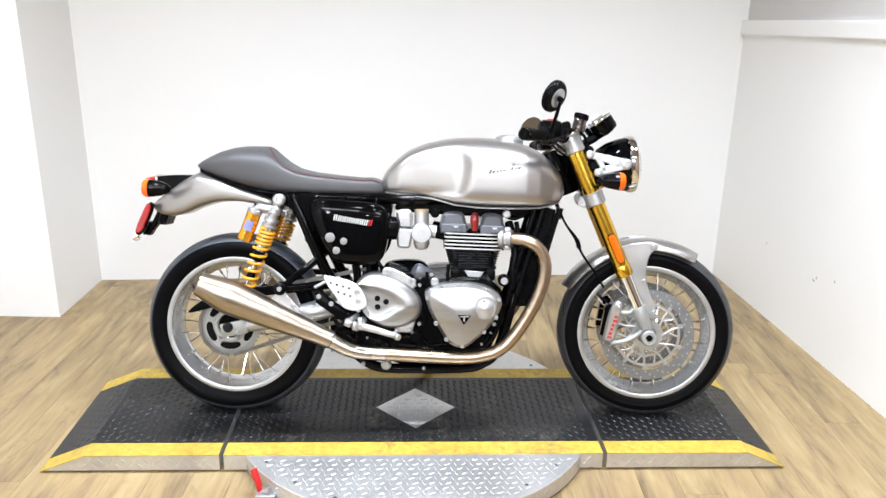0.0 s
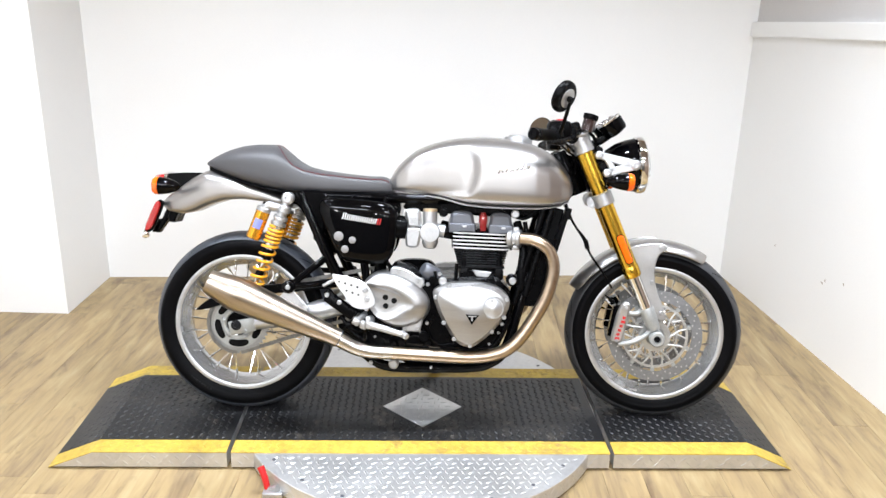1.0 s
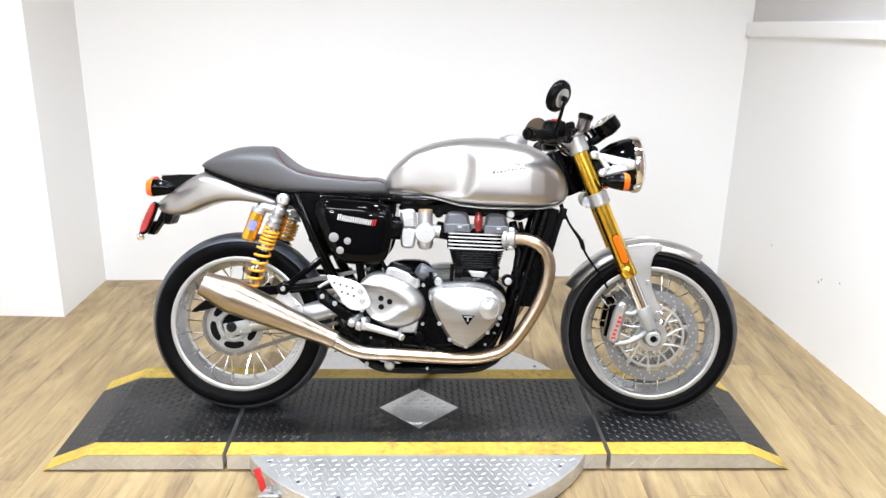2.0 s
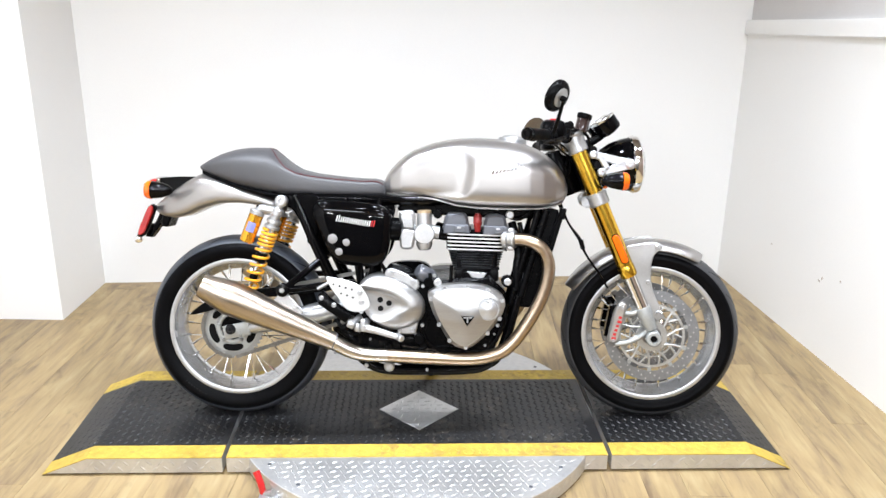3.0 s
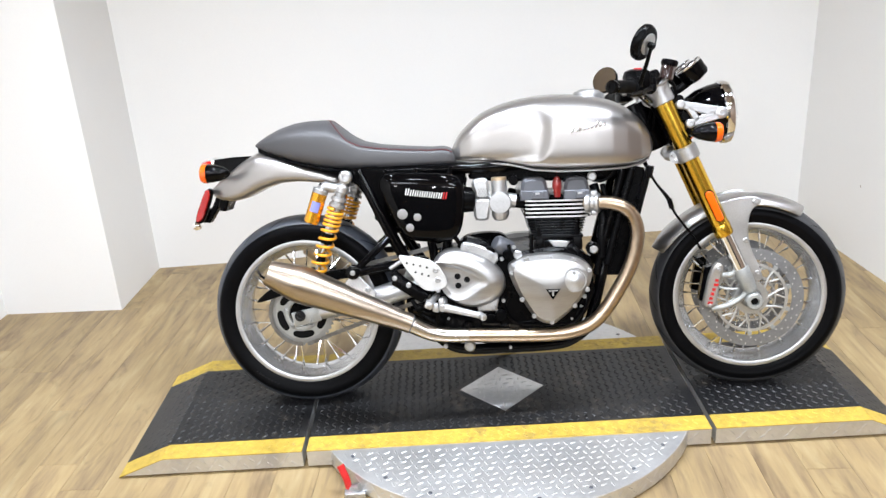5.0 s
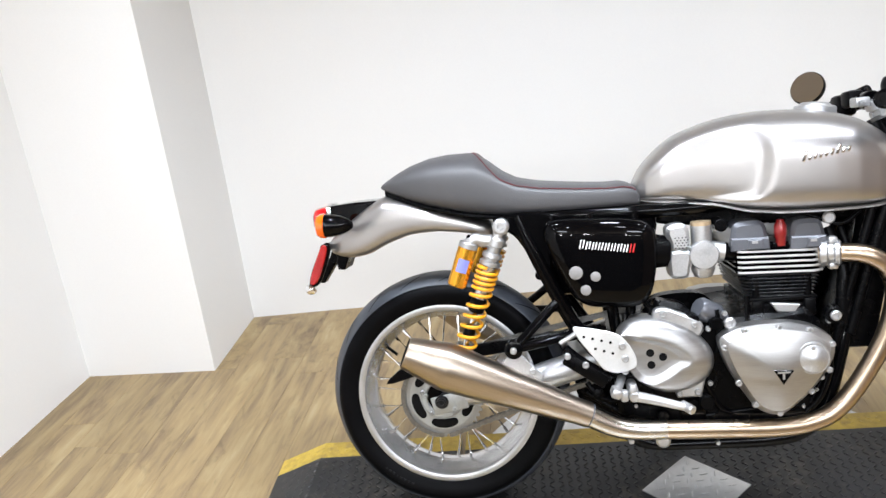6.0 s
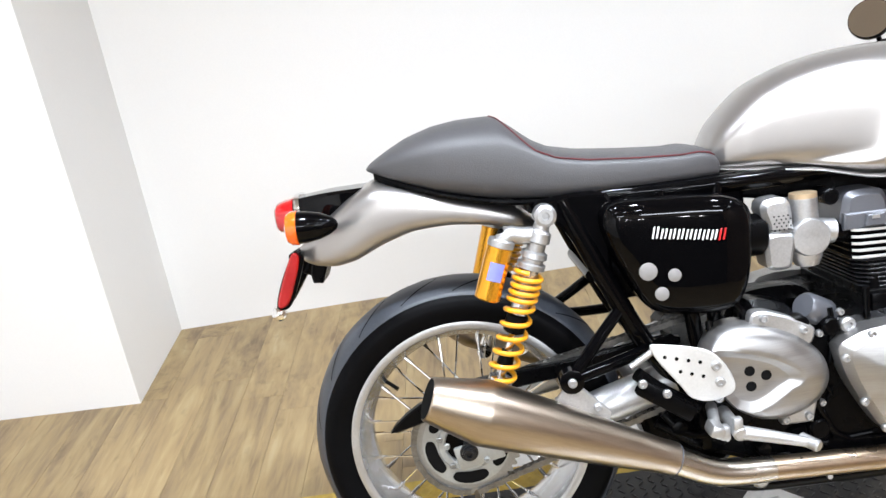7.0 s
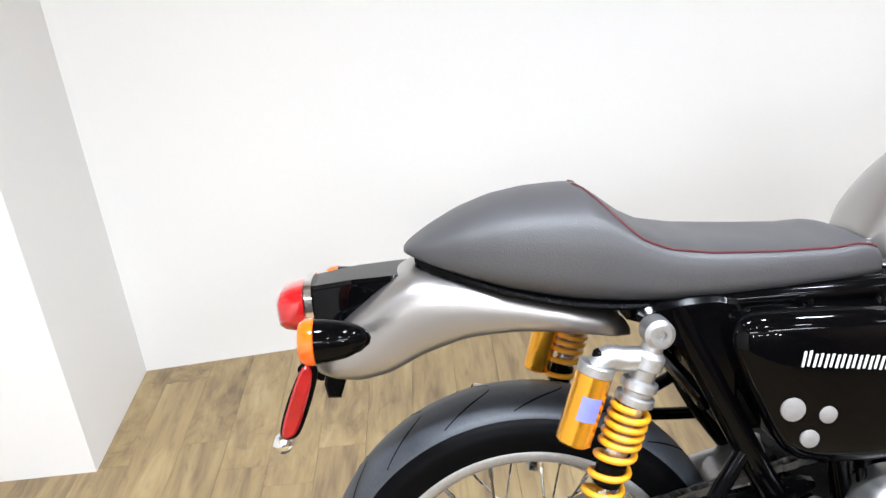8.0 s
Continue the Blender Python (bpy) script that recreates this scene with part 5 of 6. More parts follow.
lathe(bm, [(0.037, 0), (0.0365, 0.018), (0.0345, 0.0215), (0.031, 0.0215), (0.029, 0.0245), (0.018, 0.030), (0.009, 0.0338), (0.003, 0.035), (0, 0.035)], aim((0.838, -0.212, 0.405), (0.838, -1, 0.405)), 40)
lathe(bm, [(0.005, 0), (0, 0.001)], aim((0.835, -0.2455, 0.432), (0.835, -1, 0.432)), 10)
part("round_cap", bm, CAST, clutch, "round aluminium cap", sharp=20)
bolts(clutch, ((0.655, 0.435), (0.70, 0.471), (0.773, 0.473), (0.838, 0.465), (0.884, 0.43), (0.876, 0.372), (0.837, 0.325), (0.768, 0.278), (0.716, 0.300), (0.682, 0.352)), -0.2095)
bm = bmesh.new()
slab(bm, [(0.752, 0.385), (0.794, 0.383), (0.771, 0.352)], -0.236, -0.2415, 0.0004)
part("badge", bm, BLACKGLOSS, clutch, "small black triangular badge")
bm = bmesh.new()
box(bm, (0.773, -0.2417, 0.3795), (0.027, 0.001, 0.0035))
box(bm, (0.772, -0.2417, 0.371), (0.005, 0.001, 0.0135))
part("badge_mark", bm, CAST, clutch, "thin pale badge lines")
clutch.location = (0.013, 0, -0.013)
bm = bmesh.new()
dome(bm, smooth2([(0.645, 0.47), (0.80, 0.485), (0.89, 0.45), (0.87, 0.36), (0.77, 0.26), (0.70, 0.29)], 5), [(1, 0.155), (1, 0.205), (0.9, 0.22), (0.5, 0.228)])
part("alternator_cover", bm, ALU, bike, "brushed aluminium alternator cover", sharp=50)

# sprocket cover
OVAL = [(0.422, 0.462), (0.440, 0.490), (0.470, 0.504), (0.512, 0.502), (0.556, 0.488), (0.598, 0.463), (0.628, 0.430), (0.638, 0.396), (0.630, 0.366), (0.608, 0.343), (0.574, 0.328), (0.534, 0.324), (0.496, 0.336), (0.458, 0.366), (0.430, 0.415)]
EYE_RIM = [(0.428, 0.468), (0.476, 0.462), (0.524, 0.447), (0.559, 0.427), (0.580, 0.402), (0.552, 0.384), (0.524, 0.366), (0.494, 0.357), (0.462, 0.370), (0.436, 0.398), (0.424, 0.435)]
EYE = Vector((0.492, 0.412))


def reach(outline, a):
    """How far a closed outline lies from the eye's middle in the direction a."""
    d = Vector((math.cos(a), math.sin(a)))
    best = 0.0
    for p, q in zip(outline, outline[1:] + outline[:1]):
        p, q = Vector(p[:2]) - EYE, Vector(q[:2]) - EYE
        e = q - p
        den = d.x * e.y - d.y * e.x
        if abs(den) > 1e-12:
            r, u = (p.x * e.y - p.y * e.x) / den, (p.x * d.y - p.y * d.x) / den
            if -1e-6 <= u <= 1.000001:
                best = max(best, r)
    return best


turns = [-2 * math.pi * i / 96 for i in range(96)]
far = [reach(list(smooth2(OVAL, 5)), a) for a in turns]
near = [min(1.06 * reach(list(smooth2(EYE_RIM, 4)), a), 0.93 * f) for a, f in zip(turns, far)]
loops = []
for f, y in ((0, -0.14), (0, -0.182), (0.05, -0.190), (0.14, -0.197), (0.30, -0.204), (0.55, -0.2095), (0.80, -0.2125), (0.97, -0.2135), (1.03, -0.2128), (1.24, -0.2040), (1.28, -0.2032), (1.6, -0.2034), (1.9, -0.2034)):
    rad = [b + (n_ - b) * f if f <= 1 else n_ * (2 - f) for b, n_ in zip(far, near)]
    loops.append([Vector((EYE.x + r * math.cos(a), y, EYE.y + r * math.sin(a))) for r, a in zip(rad, turns)])
drive = part("sprocket_cover", rings(bmesh.new(), loops), ALU, bike, "brushed aluminium sprocket cover with an eye-shaped recess", sharp=24)
bm = bmesh.new()
lathe(bm, [(0.0092, 0), (0.0088, 0.001), (0, 0.0004)], aim((0, 0, 0), (0, -1, 0)), 24)
me = mesh_of("vent_hole", bm, HOLE_SHADE)
for x, z in ((0.494, 0.425), (0.522, 0.414), (0.495, 0.397)):
    ob = new("vent_hole", me)
    ob.parent = drive
    ob.location = (x, -0.2036, z)
bm = bmesh.new()
slab(bm, smooth2([(0.508, 0.50), (0.515, 0.520), (0.545, 0.518), (0.606, 0.490), (0.618, 0.472), (0.60, 0.45), (0.53, 0.48)], 4), -0.155, -0.186, 0.004)
case = part("case_cover", bm, CAST, bike, "cast aluminium case cover")
bolts(case, ((0.530, 0.509), (0.598, 0.480)), -0.186)
bm = bmesh.new()
slab(bm, [(0.545, 0.335), (0.617, 0.352), (0.606, 0.309), (0.552, 0.309)], -0.15, -0.186, 0.004)
foot = part("case_foot", bm, CAST, bike, "cast aluminium case foot")
bolts(foot, ((0.597, 0.322), (0.556, 0.320)), -0.186)
bolts(engine, ((0.680, 0.492), (0.625, 0.457), (0.642, 0.458), (0.905, 0.46), (0.64, 0.33), (0.885, 0.33)), -0.168, 0.0065, 0.010)
bolts(engine, ((0.690, 0.4685),), -0.17, 0.014, 0.012, name="sensor_nut")
bolts(engine, ((0.66, 0.262), (0.72, 0.235), (0.80, 0.225), (0.50, 0.29), (0.58, 0.275), (0.895, 0.385)), -0.166, 0.006, 0.007, mat=BLACKSATIN)
bolts(engine, ((0.916, 0.474),), -0.182, 0.012, 0.010, name="mount_nut")
bolts(engine, ((0.925, 0.688),), -0.13, 0.014, 0.012, name="mount_nut")

for ob in (drive, case, foot):
    ob.location = (0.012, 0, -0.007)

bolts(engine, ((0.47, 0.282), (0.535, 0.262), (0.60, 0.248), (0.845, 0.262), (0.875, 0.30), (0.905, 0.345), (0.61, 0.40), (0.618, 0.30)), -0.166, 0.0045, 0.005)
bolts(engine, ((0.452, 0.455), (0.50, 0.468)), -0.167, 0.005, 0.005)
bm = bmesh.new()
lathe(bm, [(0.030, 0), (0.033, 0.006), (0.033, 0.045), (0.028, 0.052), (0.020, 0.054), (0, 0.054)], aim((0.60, -0.12, 0.262), (0.60, -1, 0.25)), 28)
part("oil_filter", bm, BLACKSATIN, bike, "black oil filter")
bm = bmesh.new()
slab(bm, smooth2([(0.64, 0.24), (0.70, 0.232), (0.80, 0.222), (0.86, 0.24), (0.84, 0.255), (0.72, 0.255), (0.66, 0.262)], 3), -0.16, -0.172, 0.003)
part("sump_flange", bm, BLACKSATIN, bike, "black sump flange")

# throttle bodies
bm = bmesh.new()
slab(bm, smooth2([(0.553, 0.702), (0.585, 0.705), (0.598, 0.690), (0.600, 0.655), (0.598, 0.642), (0.556, 0.644), (0.553, 0.660), (0.546, 0.685)], 4), -0.10, -0.158, 0.009)
slab(bm, smooth2([(0.553, 0.642), (0.599, 0.640), (0.596, 0.600), (0.588, 0.580), (0.556, 0.581), (0.549, 0.600)], 4), -0.10, -0.160, 0.007)
throttle = part("throttle_body", bm, CAST, bike, "silver throttle body housing")
throttle.location = (0.017, 0, -0.003)
bm = bmesh.new()
for i in range(4):
    for j in range(5):
        lathe(bm, [(0.0017, 0), (0, 0.0006)], aim((0.566 + i * 0.008 + (0.004 if j % 2 else 0), -0.1583, 0.650 + j * 0.006), (0.6, -20, 0.66)), 6)
part("perforation", bm, HOLE_SHADE, throttle)["kind"] = "stuff"
bm = bmesh.new()
rod(bm, (0.637, -0.13, 0.59), (0.637, -0.13, 0.700), 0.0235, n=24, bev=0.005)
lathe(bm, [(0.034, 0), (0.034, 0.012), (0.031, 0.016), (0.012, 0.017), (0, 0.0165)], aim((0.637, -0.142, 0.628), (0.637, -1, 0.628)), 32)
lathe(bm, [(0.025, 0.0), (0.027, 0.012), (0.02, 0.028), (0.012, 0.031)], aim((0.637, -0.13, 0.604), (0.637, -0.13, 0.0)), 24)
rod(bm, (0.655, -0.13, 0.635), (0.685, -0.13, 0.63), 0.022, n=20)
rod(bm, (0.60, -0.13, 0.632), (0.62, -0.13, 0.632), 0.020, n=20)
bmesh.ops.translate(bm, verts=bm.verts, vec=(0.009, 0, -0.002))
part("carburettor_style_body", bm, CAST, bike, "silver carburettor-style throttle body")
bm = bmesh.new()
lathe(bm, [(0.0232, 0), (0.0232, 0.010), (0.0, 0.012)], Matrix.Translation((0.646, -0.13, 0.692)), 24)
part("brass_cap", bm, material("tan_cap", (0.50, 0.38, 0.24), 0.4, 0.6), bike, "tan metal cap")
pieces("intake_rubber", PLASTIC, bike, [lambda bm, q=q: rod(bm, (0.680, q * 0.12, 0.630), (0.735, q * 0.11, 0.618), 0.021, n=20, bev=0.003) for q in (-1, 1)], "black intake rubber")
pieces("rubber_plug", PLASTIC, bike, [lambda bm: rod(bm, (0.690, -0.142, 0.690), (0.690, -0.09, 0.690), 0.015, n=20, bev=0.003)])
HOSES = (([(0.88, -0.12, 0.70), (0.95, -0.13, 0.672), (1.0, -0.12, 0.70)], 0.005),
         ([(0.88, -0.12, 0.72), (0.96, -0.12, 0.70), (1.02, -0.11, 0.735)], 0.004), ([(0.935, -0.09, 0.66), (0.955, -0.12, 0.57), (0.95, -0.13, 0.52), (0.945, -0.135, 0.44)], 0.014), ([(0.96, -0.10, 0.66), (0.972, -0.125, 0.58), (0.968, -0.13, 0.50)], 0.008))
pieces("hose", PLASTIC, bike, [lambda bm, h=h: tube(bm, *h) for h in HOSES], "black hose")

bm = bmesh.new()
slab(bm, smooth2([(0.56, 0.715), (0.60, 0.690), (0.98, 0.672), (1.02, 0.69), (1.0, 0.712), (0.62, 0.730)], 3), -0.075, 0.075, 0.008)
part("wiring_tray", bm, PLASTIC, bike, "black wiring tray under the tank")
bm = bmesh.new()
rod(bm, (0.520, -0.125, 0.642), (0.574, -0.13, 0.638), 0.042, 0.036, n=24, bev=0.004)
part("intake_boot", bm, PLASTIC, bike, "black airbox boot")

# radiator
bm = bmesh.new()
slab(bm, [(1.045, 0.715), (1.086, 0.703), (1.018, 0.380), (0.955, 0.382)], -0.125, 0.125, 0.004)
part("radiator", bm, BLACKENG, bike, "black slanted radiator")
bm = bmesh.new()
for x, z, ln_, w in ((1.045, 0.705, 0.30, 0.012), (1.018, 0.705, 0.33, 0.010)):
    q = Vector((x - 0.28 * ln_, -0.135, z - 0.96 * ln_))
    rod(bm, (x, -0.135, z), q, w, n=12, bev=0.003)
slab(bm, [(1.083, 0.695), (1.100, 0.69), (1.055, 0.535), (1.038, 0.54)], -0.15, -0.12, 0.004)
slab(bm, [(1.088, 0.712), (1.108, 0.708), (1.100, 0.672), (1.082, 0.676)], -0.156, -0.12, 0.004)
part("radiator_guard", bm, PLASTIC, bike, "black radiator side guard")
bm = bmesh.new()
for k in range(2):
    tube(bm, [(1.098 + 0.008 * k, -0.03, 0.72), (1.13, -0.05, 0.655), (1.165 + 0.006 * k, -0.06, 0.60), (1.185, -0.07, 0.555), (1.23, -0.075, 0.49), (1.26, -0.08, 0.44)], 0.0038, 8)
tube(bm, [(1.17, -0.06, 0.60), (1.178, -0.062, 0.57)], 0.008, 8)
part("brake_hose", bm, PLASTIC, bike, "black hose and cable")

# -- foot controls --
bm = bmesh.new()
slab(bm, smooth2([(0.325, 0.505), (0.345, 0.506), (0.415, 0.489), (0.446, 0.462), (0.463, 0.422), (0.454, 0.403), (0.42, 0.395), (0.388, 0.405), (0.368, 0.433), (0.338, 0.475)], 5), -0.217, -0.224, 0.002)
heel = part("heel_guard", bm, GUARD, bike, "perforated aluminium heel guard")
bm = bmesh.new()
for i in range(4):
    lathe(bm, [(0.0034, 0), (0, 0.0003)], aim((0.348 + 0.0195 * i, -0.2242, 0.484 - 0.0055 * i), (0.4, -30, 0.47)), 10)
for i in range(3):
    lathe(bm, [(0.0034, 0), (0, 0.0003)], aim((0.372 + 0.019 * i, -0.2242, 0.455 - 0.0065 * i), (0.4, -30, 0.45)), 10)
part("perforation", bm, HOLE_SHADE, heel)
bolts(heel, ((0.432, 0.458), (0.437, 0.428)), -0.224, 0.0085, 0.006)
heel.location = (0.011, 0, -0.014)
bm = bmesh.new()
tube(bm, [(0.30, -0.20, 0.452), (0.335, -0.2, 0.42), (0.40, -0.2, 0.375)], 0.012)
box(bm, (0.345, -0.205, 0.40), (0.11, 0.022, 0.03), Matrix.Translation((0.345, 0, 0.40)) @ Matrix.Rotation(0.62, 4, "Y") @ Matrix.Translation((-0.345, 0, -0.40)), 0.004)
slab(bm, [(0.40, 0.40), (0.46, 0.41), (0.50, 0.34), (0.47, 0.30), (0.42, 0.33)], -0.17, -0.19, 0.004)
hanger = part("peg_hanger", bm, BLACKENG, bike, "black footrest hanger and brake linkage")
bolts(hanger, ((0.305, 0.438), (0.345, 0.415), (0.432, 0.395), (0.425, 0.335)), -0.214, 0.008)
bm = bmesh.new()
rod(bm, (0.425, -0.19, 0.372), (0.404, -0.285, 0.364), 0.010, 0.009, bev=0.002)
box(bm, (0.406, -0.268, 0.364), (0.024, 0.04, 0.022), Matrix.Translation((0.406, 0, 0.364)) @ Matrix.Rotation(0.4, 4, "Y") @ Matrix.Translation((-0.406, 0, -0.364)), bev=0.006)
box(bm, (0.424, -0.258, 0.352), (0.018, 0.02, 0.026), bev=0.005)
peg = part("footrest", bm, CAST, bike, "silver footrest")
pieces("linkage_rod", CAST, bike, [lambda bm: rod(bm, (0.305, -0.2, 0.452), (0.345, -0.2, 0.475), 0.006)])
bm = bmesh.new()
tube(bm, [(0.445, -0.265, 0.352), (0.48, -0.272, 0.345), (0.52, -0.275, 0.334), (0.550, -0.278, 0.326)], lambda s: 0.0125 - 0.004 * s, 10)
rod(bm, (0.546, -0.262, 0.327), (0.566, -0.292, 0.321), 0.0105, n=14, bev=0.003)
rod(bm, (0.445, -0.185, 0.358), (0.445, -0.278, 0.352), 0.012, n=18, bev=0.003)
box(bm, (0.443, -0.270, 0.366), (0.016, 0.014, 0.030), bev=0.004)
pedal = part("brake_pedal", bm, CAST, bike, "silver rear brake pedal")
for ob in (hanger, peg, pedal):
    ob.location = (0.014, 0, -0.013)
bm = bmesh.new()
lathe(bm, [(0.017, 0), (0.017, 0.03), (0.012, 0.034), (0, 0.034)], aim((0.53, -0.120, 0.186), (0.53, -1, 0.186)), 20)
part("drain_plug", bm, CAST, bike, "silver drain plug under the engine")
pieces("lower_fitting", CAST, bike, [lambda bm, x=x, z=z, r=r: rod(bm, (x, -0.13, z), (x, -0.155, z), r, bev=0.001) for x, z, r in ((0.455, 0.19, 0.007), (0.655, 0.176, 0.005))])

# black block added as backing, to darken the gap between muffler and pedal
bm = bmesh.new()
slab(bm, smooth2([(0.34, 0.335), (0.44, 0.33), (0.50, 0.30), (0.50, 0.20), (0.42, 0.19), (0.365, 0.215), (0.345, 0.26)], 4), -0.085, 0.085, 0.012)
rod(bm, (0.36, -0.1, 0.30), (0.44, -0.12, 0.25), 0.009)
part("black_backing", bm, BLACKENG, bike, "black backing block added under the engine")
bm = bmesh.new()
tube(bm, [(0.36, -0.165, 0.345), (0.385, -0.175, 0.315), (0.42, -0.175, 0.30), (0.455, -0.165, 0.31)], 0.007, 10)
lathe(bm, [(0.014, 0), (0.014, 0.014), (0.009, 0.017), (0, 0.017)], aim((0.385, -0.165, 0.318), (0.385, -1, 0.318)), 16)
part("brake_master_cylinder", bm, PLASTIC, bike, "black rear brake cylinder with its hose")
# -- fork --
FT, FB = Vector((1.128, 0, 0.945)), Vector((1.408, 0, 0.294))
fd = (FB - FT).normalized()


def on_fork(s, sg=0.0):
    return FT + (FB - FT) * s + Vector((0, sg * 0.102, 0))


for sg in (-1, 1):
    bm = bmesh.new()
    rod(bm, on_fork(0.05, sg), on_fork(0.69, sg), 0.0268, n=32)
    lathe(bm, [(0.0268, 0), (0.0285, 0.003), (0.0285, 0.035), (0.025, 0.040), (0.022, 0.040)], aim(on_fork(0.655, sg), on_fork(1, sg)), 32)
    leg = part("fork_leg", bm, GOLD, bike, "gold anodised upside-down fork leg")
    bm = bmesh.new()
    rod(bm, on_fork(0.69, sg), on_fork(0.93, sg), 0.0215, n=28)
    part("fork_slider", bm, CHROME, leg, "polished fork slider")
    bm = bmesh.new()
    lathe(bm, [(0.023, 0), (0.0245, 0.004), (0.024, 0.05), (0.020, 0.08), (0.012, 0.085)], aim(on_fork(0.87, sg), on_fork(1, sg)), 28)
    lathe(bm, [(0.026, -0.022), (0.026, 0.024), (0.022, 0.028), (0.013, 0.028), (0.012, 0.018), (0, 0.018)], aim((FAX, sg * 0.105, FAZ), (FAX, sg * 2, FAZ)), 28)
    tube(bm, [on_fork(0.92, sg), on_fork(0.98, sg) + Vector((-0.015, 0, -0.01)), Vector((1.34, sg * 0.105, 0.262)), Vector((1.285, sg * 0.108, 0.252))], 0.009, 10)
    tube(bm, [on_fork(0.86, sg), Vector((1.345, sg * 0.105, 0.358)), Vector((1.308, sg * 0.108, 0.360))], 0.009, 10)
    part("axle_clamp", bm, WEB, leg, "cast aluminium axle clamp")
    bm = bmesh.new()
    lathe(bm, [(0.0115, 0), (0.0115, 0.003), (0.0, 0.003)], aim((FAX, sg * 0.123, FAZ), (FAX, sg * 2, FAZ)), 6)
    part("axle_socket", bm, HOLE_SHADE, leg)
    if sg < 0:
        m = Matrix.Translation(on_fork(0.568, sg) + Vector((0.004, 0, 0.002))) @ Matrix.Rotation(-math.atan2(fd.x, -fd.z), 4, "Y")
        capsule = [(0.0115 * math.cos(a), (0.038 if math.sin(a) >= 0 else -0.038) + 0.0115 * math.sin(a)) for a in np.linspace(0, 2 * math.pi, 24, endpoint=False)]
        bm = bmesh.new()
        slab(bm, [(x * 1.22, z * 1.06) for x, z in capsule], -0.018, -0.0295, 0.002, m)
        mount = part("reflector_mount", bm, BLACKSATIN, leg, "black reflector mount")
        bm = bmesh.new()
        slab(bm, capsule, -0.027, -0.0335, 0.002, m)
        part("fork_reflector", bm, AMBER, mount, "amber fork reflector")
    # caliper
    bm = bmesh.new()
    slab(bm, smooth2([(1.295, 0.392), (1.310, 0.396), (1.319, 0.384), (1.310, 0.340), (1.301, 0.287), (1.291, 0.262), (1.272, 0.259), (1.260, 0.268), (1.268, 0.315), (1.279, 0.362)], 4), sg * 0.125, sg * 0.092, 0.006)
    cal = part("brake_caliper", bm, CALIPER, bike, "grey-silver radial brake caliper")
    bm = bmesh.new()
    slab(bm, [(1.268, 0.378), (1.302, 0.386), (1.288, 0.265), (1.250, 0.275)], sg * 0.094, sg * 0.052, 0.006)
    part("caliper_inner_half", bm, BLACKSATIN, cal, "black inner caliper half")
    bolts(cal, ((1.305, 0.380), (1.278, 0.268)), sg * 0.125, 0.006, 0.005, side=sg)
    if sg < 0:
        bm = bmesh.new()
        for i in range(6):
            x0, z0 = 1.2705 + 0.0044 * i, 0.272 + 0.0142 * i
            slab(bm, [(x0, z0), (x0 + 0.010 + (0.004 if i in (0, 4) else 0), z0 - 0.002), (x0 + 0.012 + (0.004 if i in (0, 4) else 0), z0 + 0.0065), (x0 + 0.0022, z0 + 0.0085)], -0.124, -0.1262, 0.0003)
        part("badge", bm, REDPAINT, cal, "red badge bars")["kind"] = "stuff"
bm = bmesh.new()
rod(bm, (FAX, -0.11, FAZ), (FAX, 0.11, FAZ), 0.012)
part("front_axle", bm, CHROME, bike)


def clamp(s, name, half):
    bm = bmesh.new()
    for sg in (-1, 1):
        lathe(bm, [(0.0275, -half), (0.0345, -half + 0.003), (0.0345, half - 0.003), (0.031, half)], aim(on_fork(s, sg), on_fork(s + 0.1, sg)), 28)
        tube(bm, [on_fork(s, sg) + Vector((-0.035, 0, -0.01)), on_fork(s, sg) + Vector((-0.03, -sg * 0.04, -0.01)), on_fork(s, 0) + Vector((-0.04, 0, -0.015))], 0.017, 10)
        rod(bm, on_fork(s, sg) + Vector((-0.038, -0.012, -0.014)), on_fork(s, sg) + Vector((-0.038, 0.012, -0.014)), 0.014)
    yoke = part(name, bm, CAST, bike, "cast aluminium triple clamp")
    for sg in (-1, 1):
        for k in (-1, 1):
            q = on_fork(s, sg) + Vector((-0.038, -0.014, -0.014)) + fd * (0.011 * k)
            bolts(yoke, ((q.x, q.z),), q.y, 0.0065, 0.006, name="pinch_bolt")
    return yoke


clamp(0.315, "lower_triple_clamp", 0.022)
clamp(0.052, "upper_triple_clamp", 0.022)
for sg in (-1, 1):
    bm = bmesh.new()
    q = on_fork(0.012, sg)
    lathe(bm, [(0.0285, -0.014), (0.036, -0.011), (0.036, 0.011), (0.030, 0.014)], aim(q, on_fork(-0.1, sg)), 28)
    box(bm, q + Vector((-0.046, 0, 0.002)), (0.036, 0.044, 0.024), bev=0.005)
    bar_clamp = part("bar_clamp", bm, CAST, bike, "cast handlebar clamp on the fork top")
    bolts(bar_clamp, ((q.x - 0.052, q.z + 0.002),), q.y - 0.022, 0.006, 0.006, name="pinch_bolt")

pieces("fork_cap", CHROME, bike, [lambda bm, q=q: lathe(bm, [(0.020, 0), (0.021, 0.006), (0.016, 0.012), (0.010, 0.014), (0, 0.014)], aim(on_fork(0.024, q), on_fork(-0.2, q)), 24) for q in (-1, 1)], "polished fork cap")

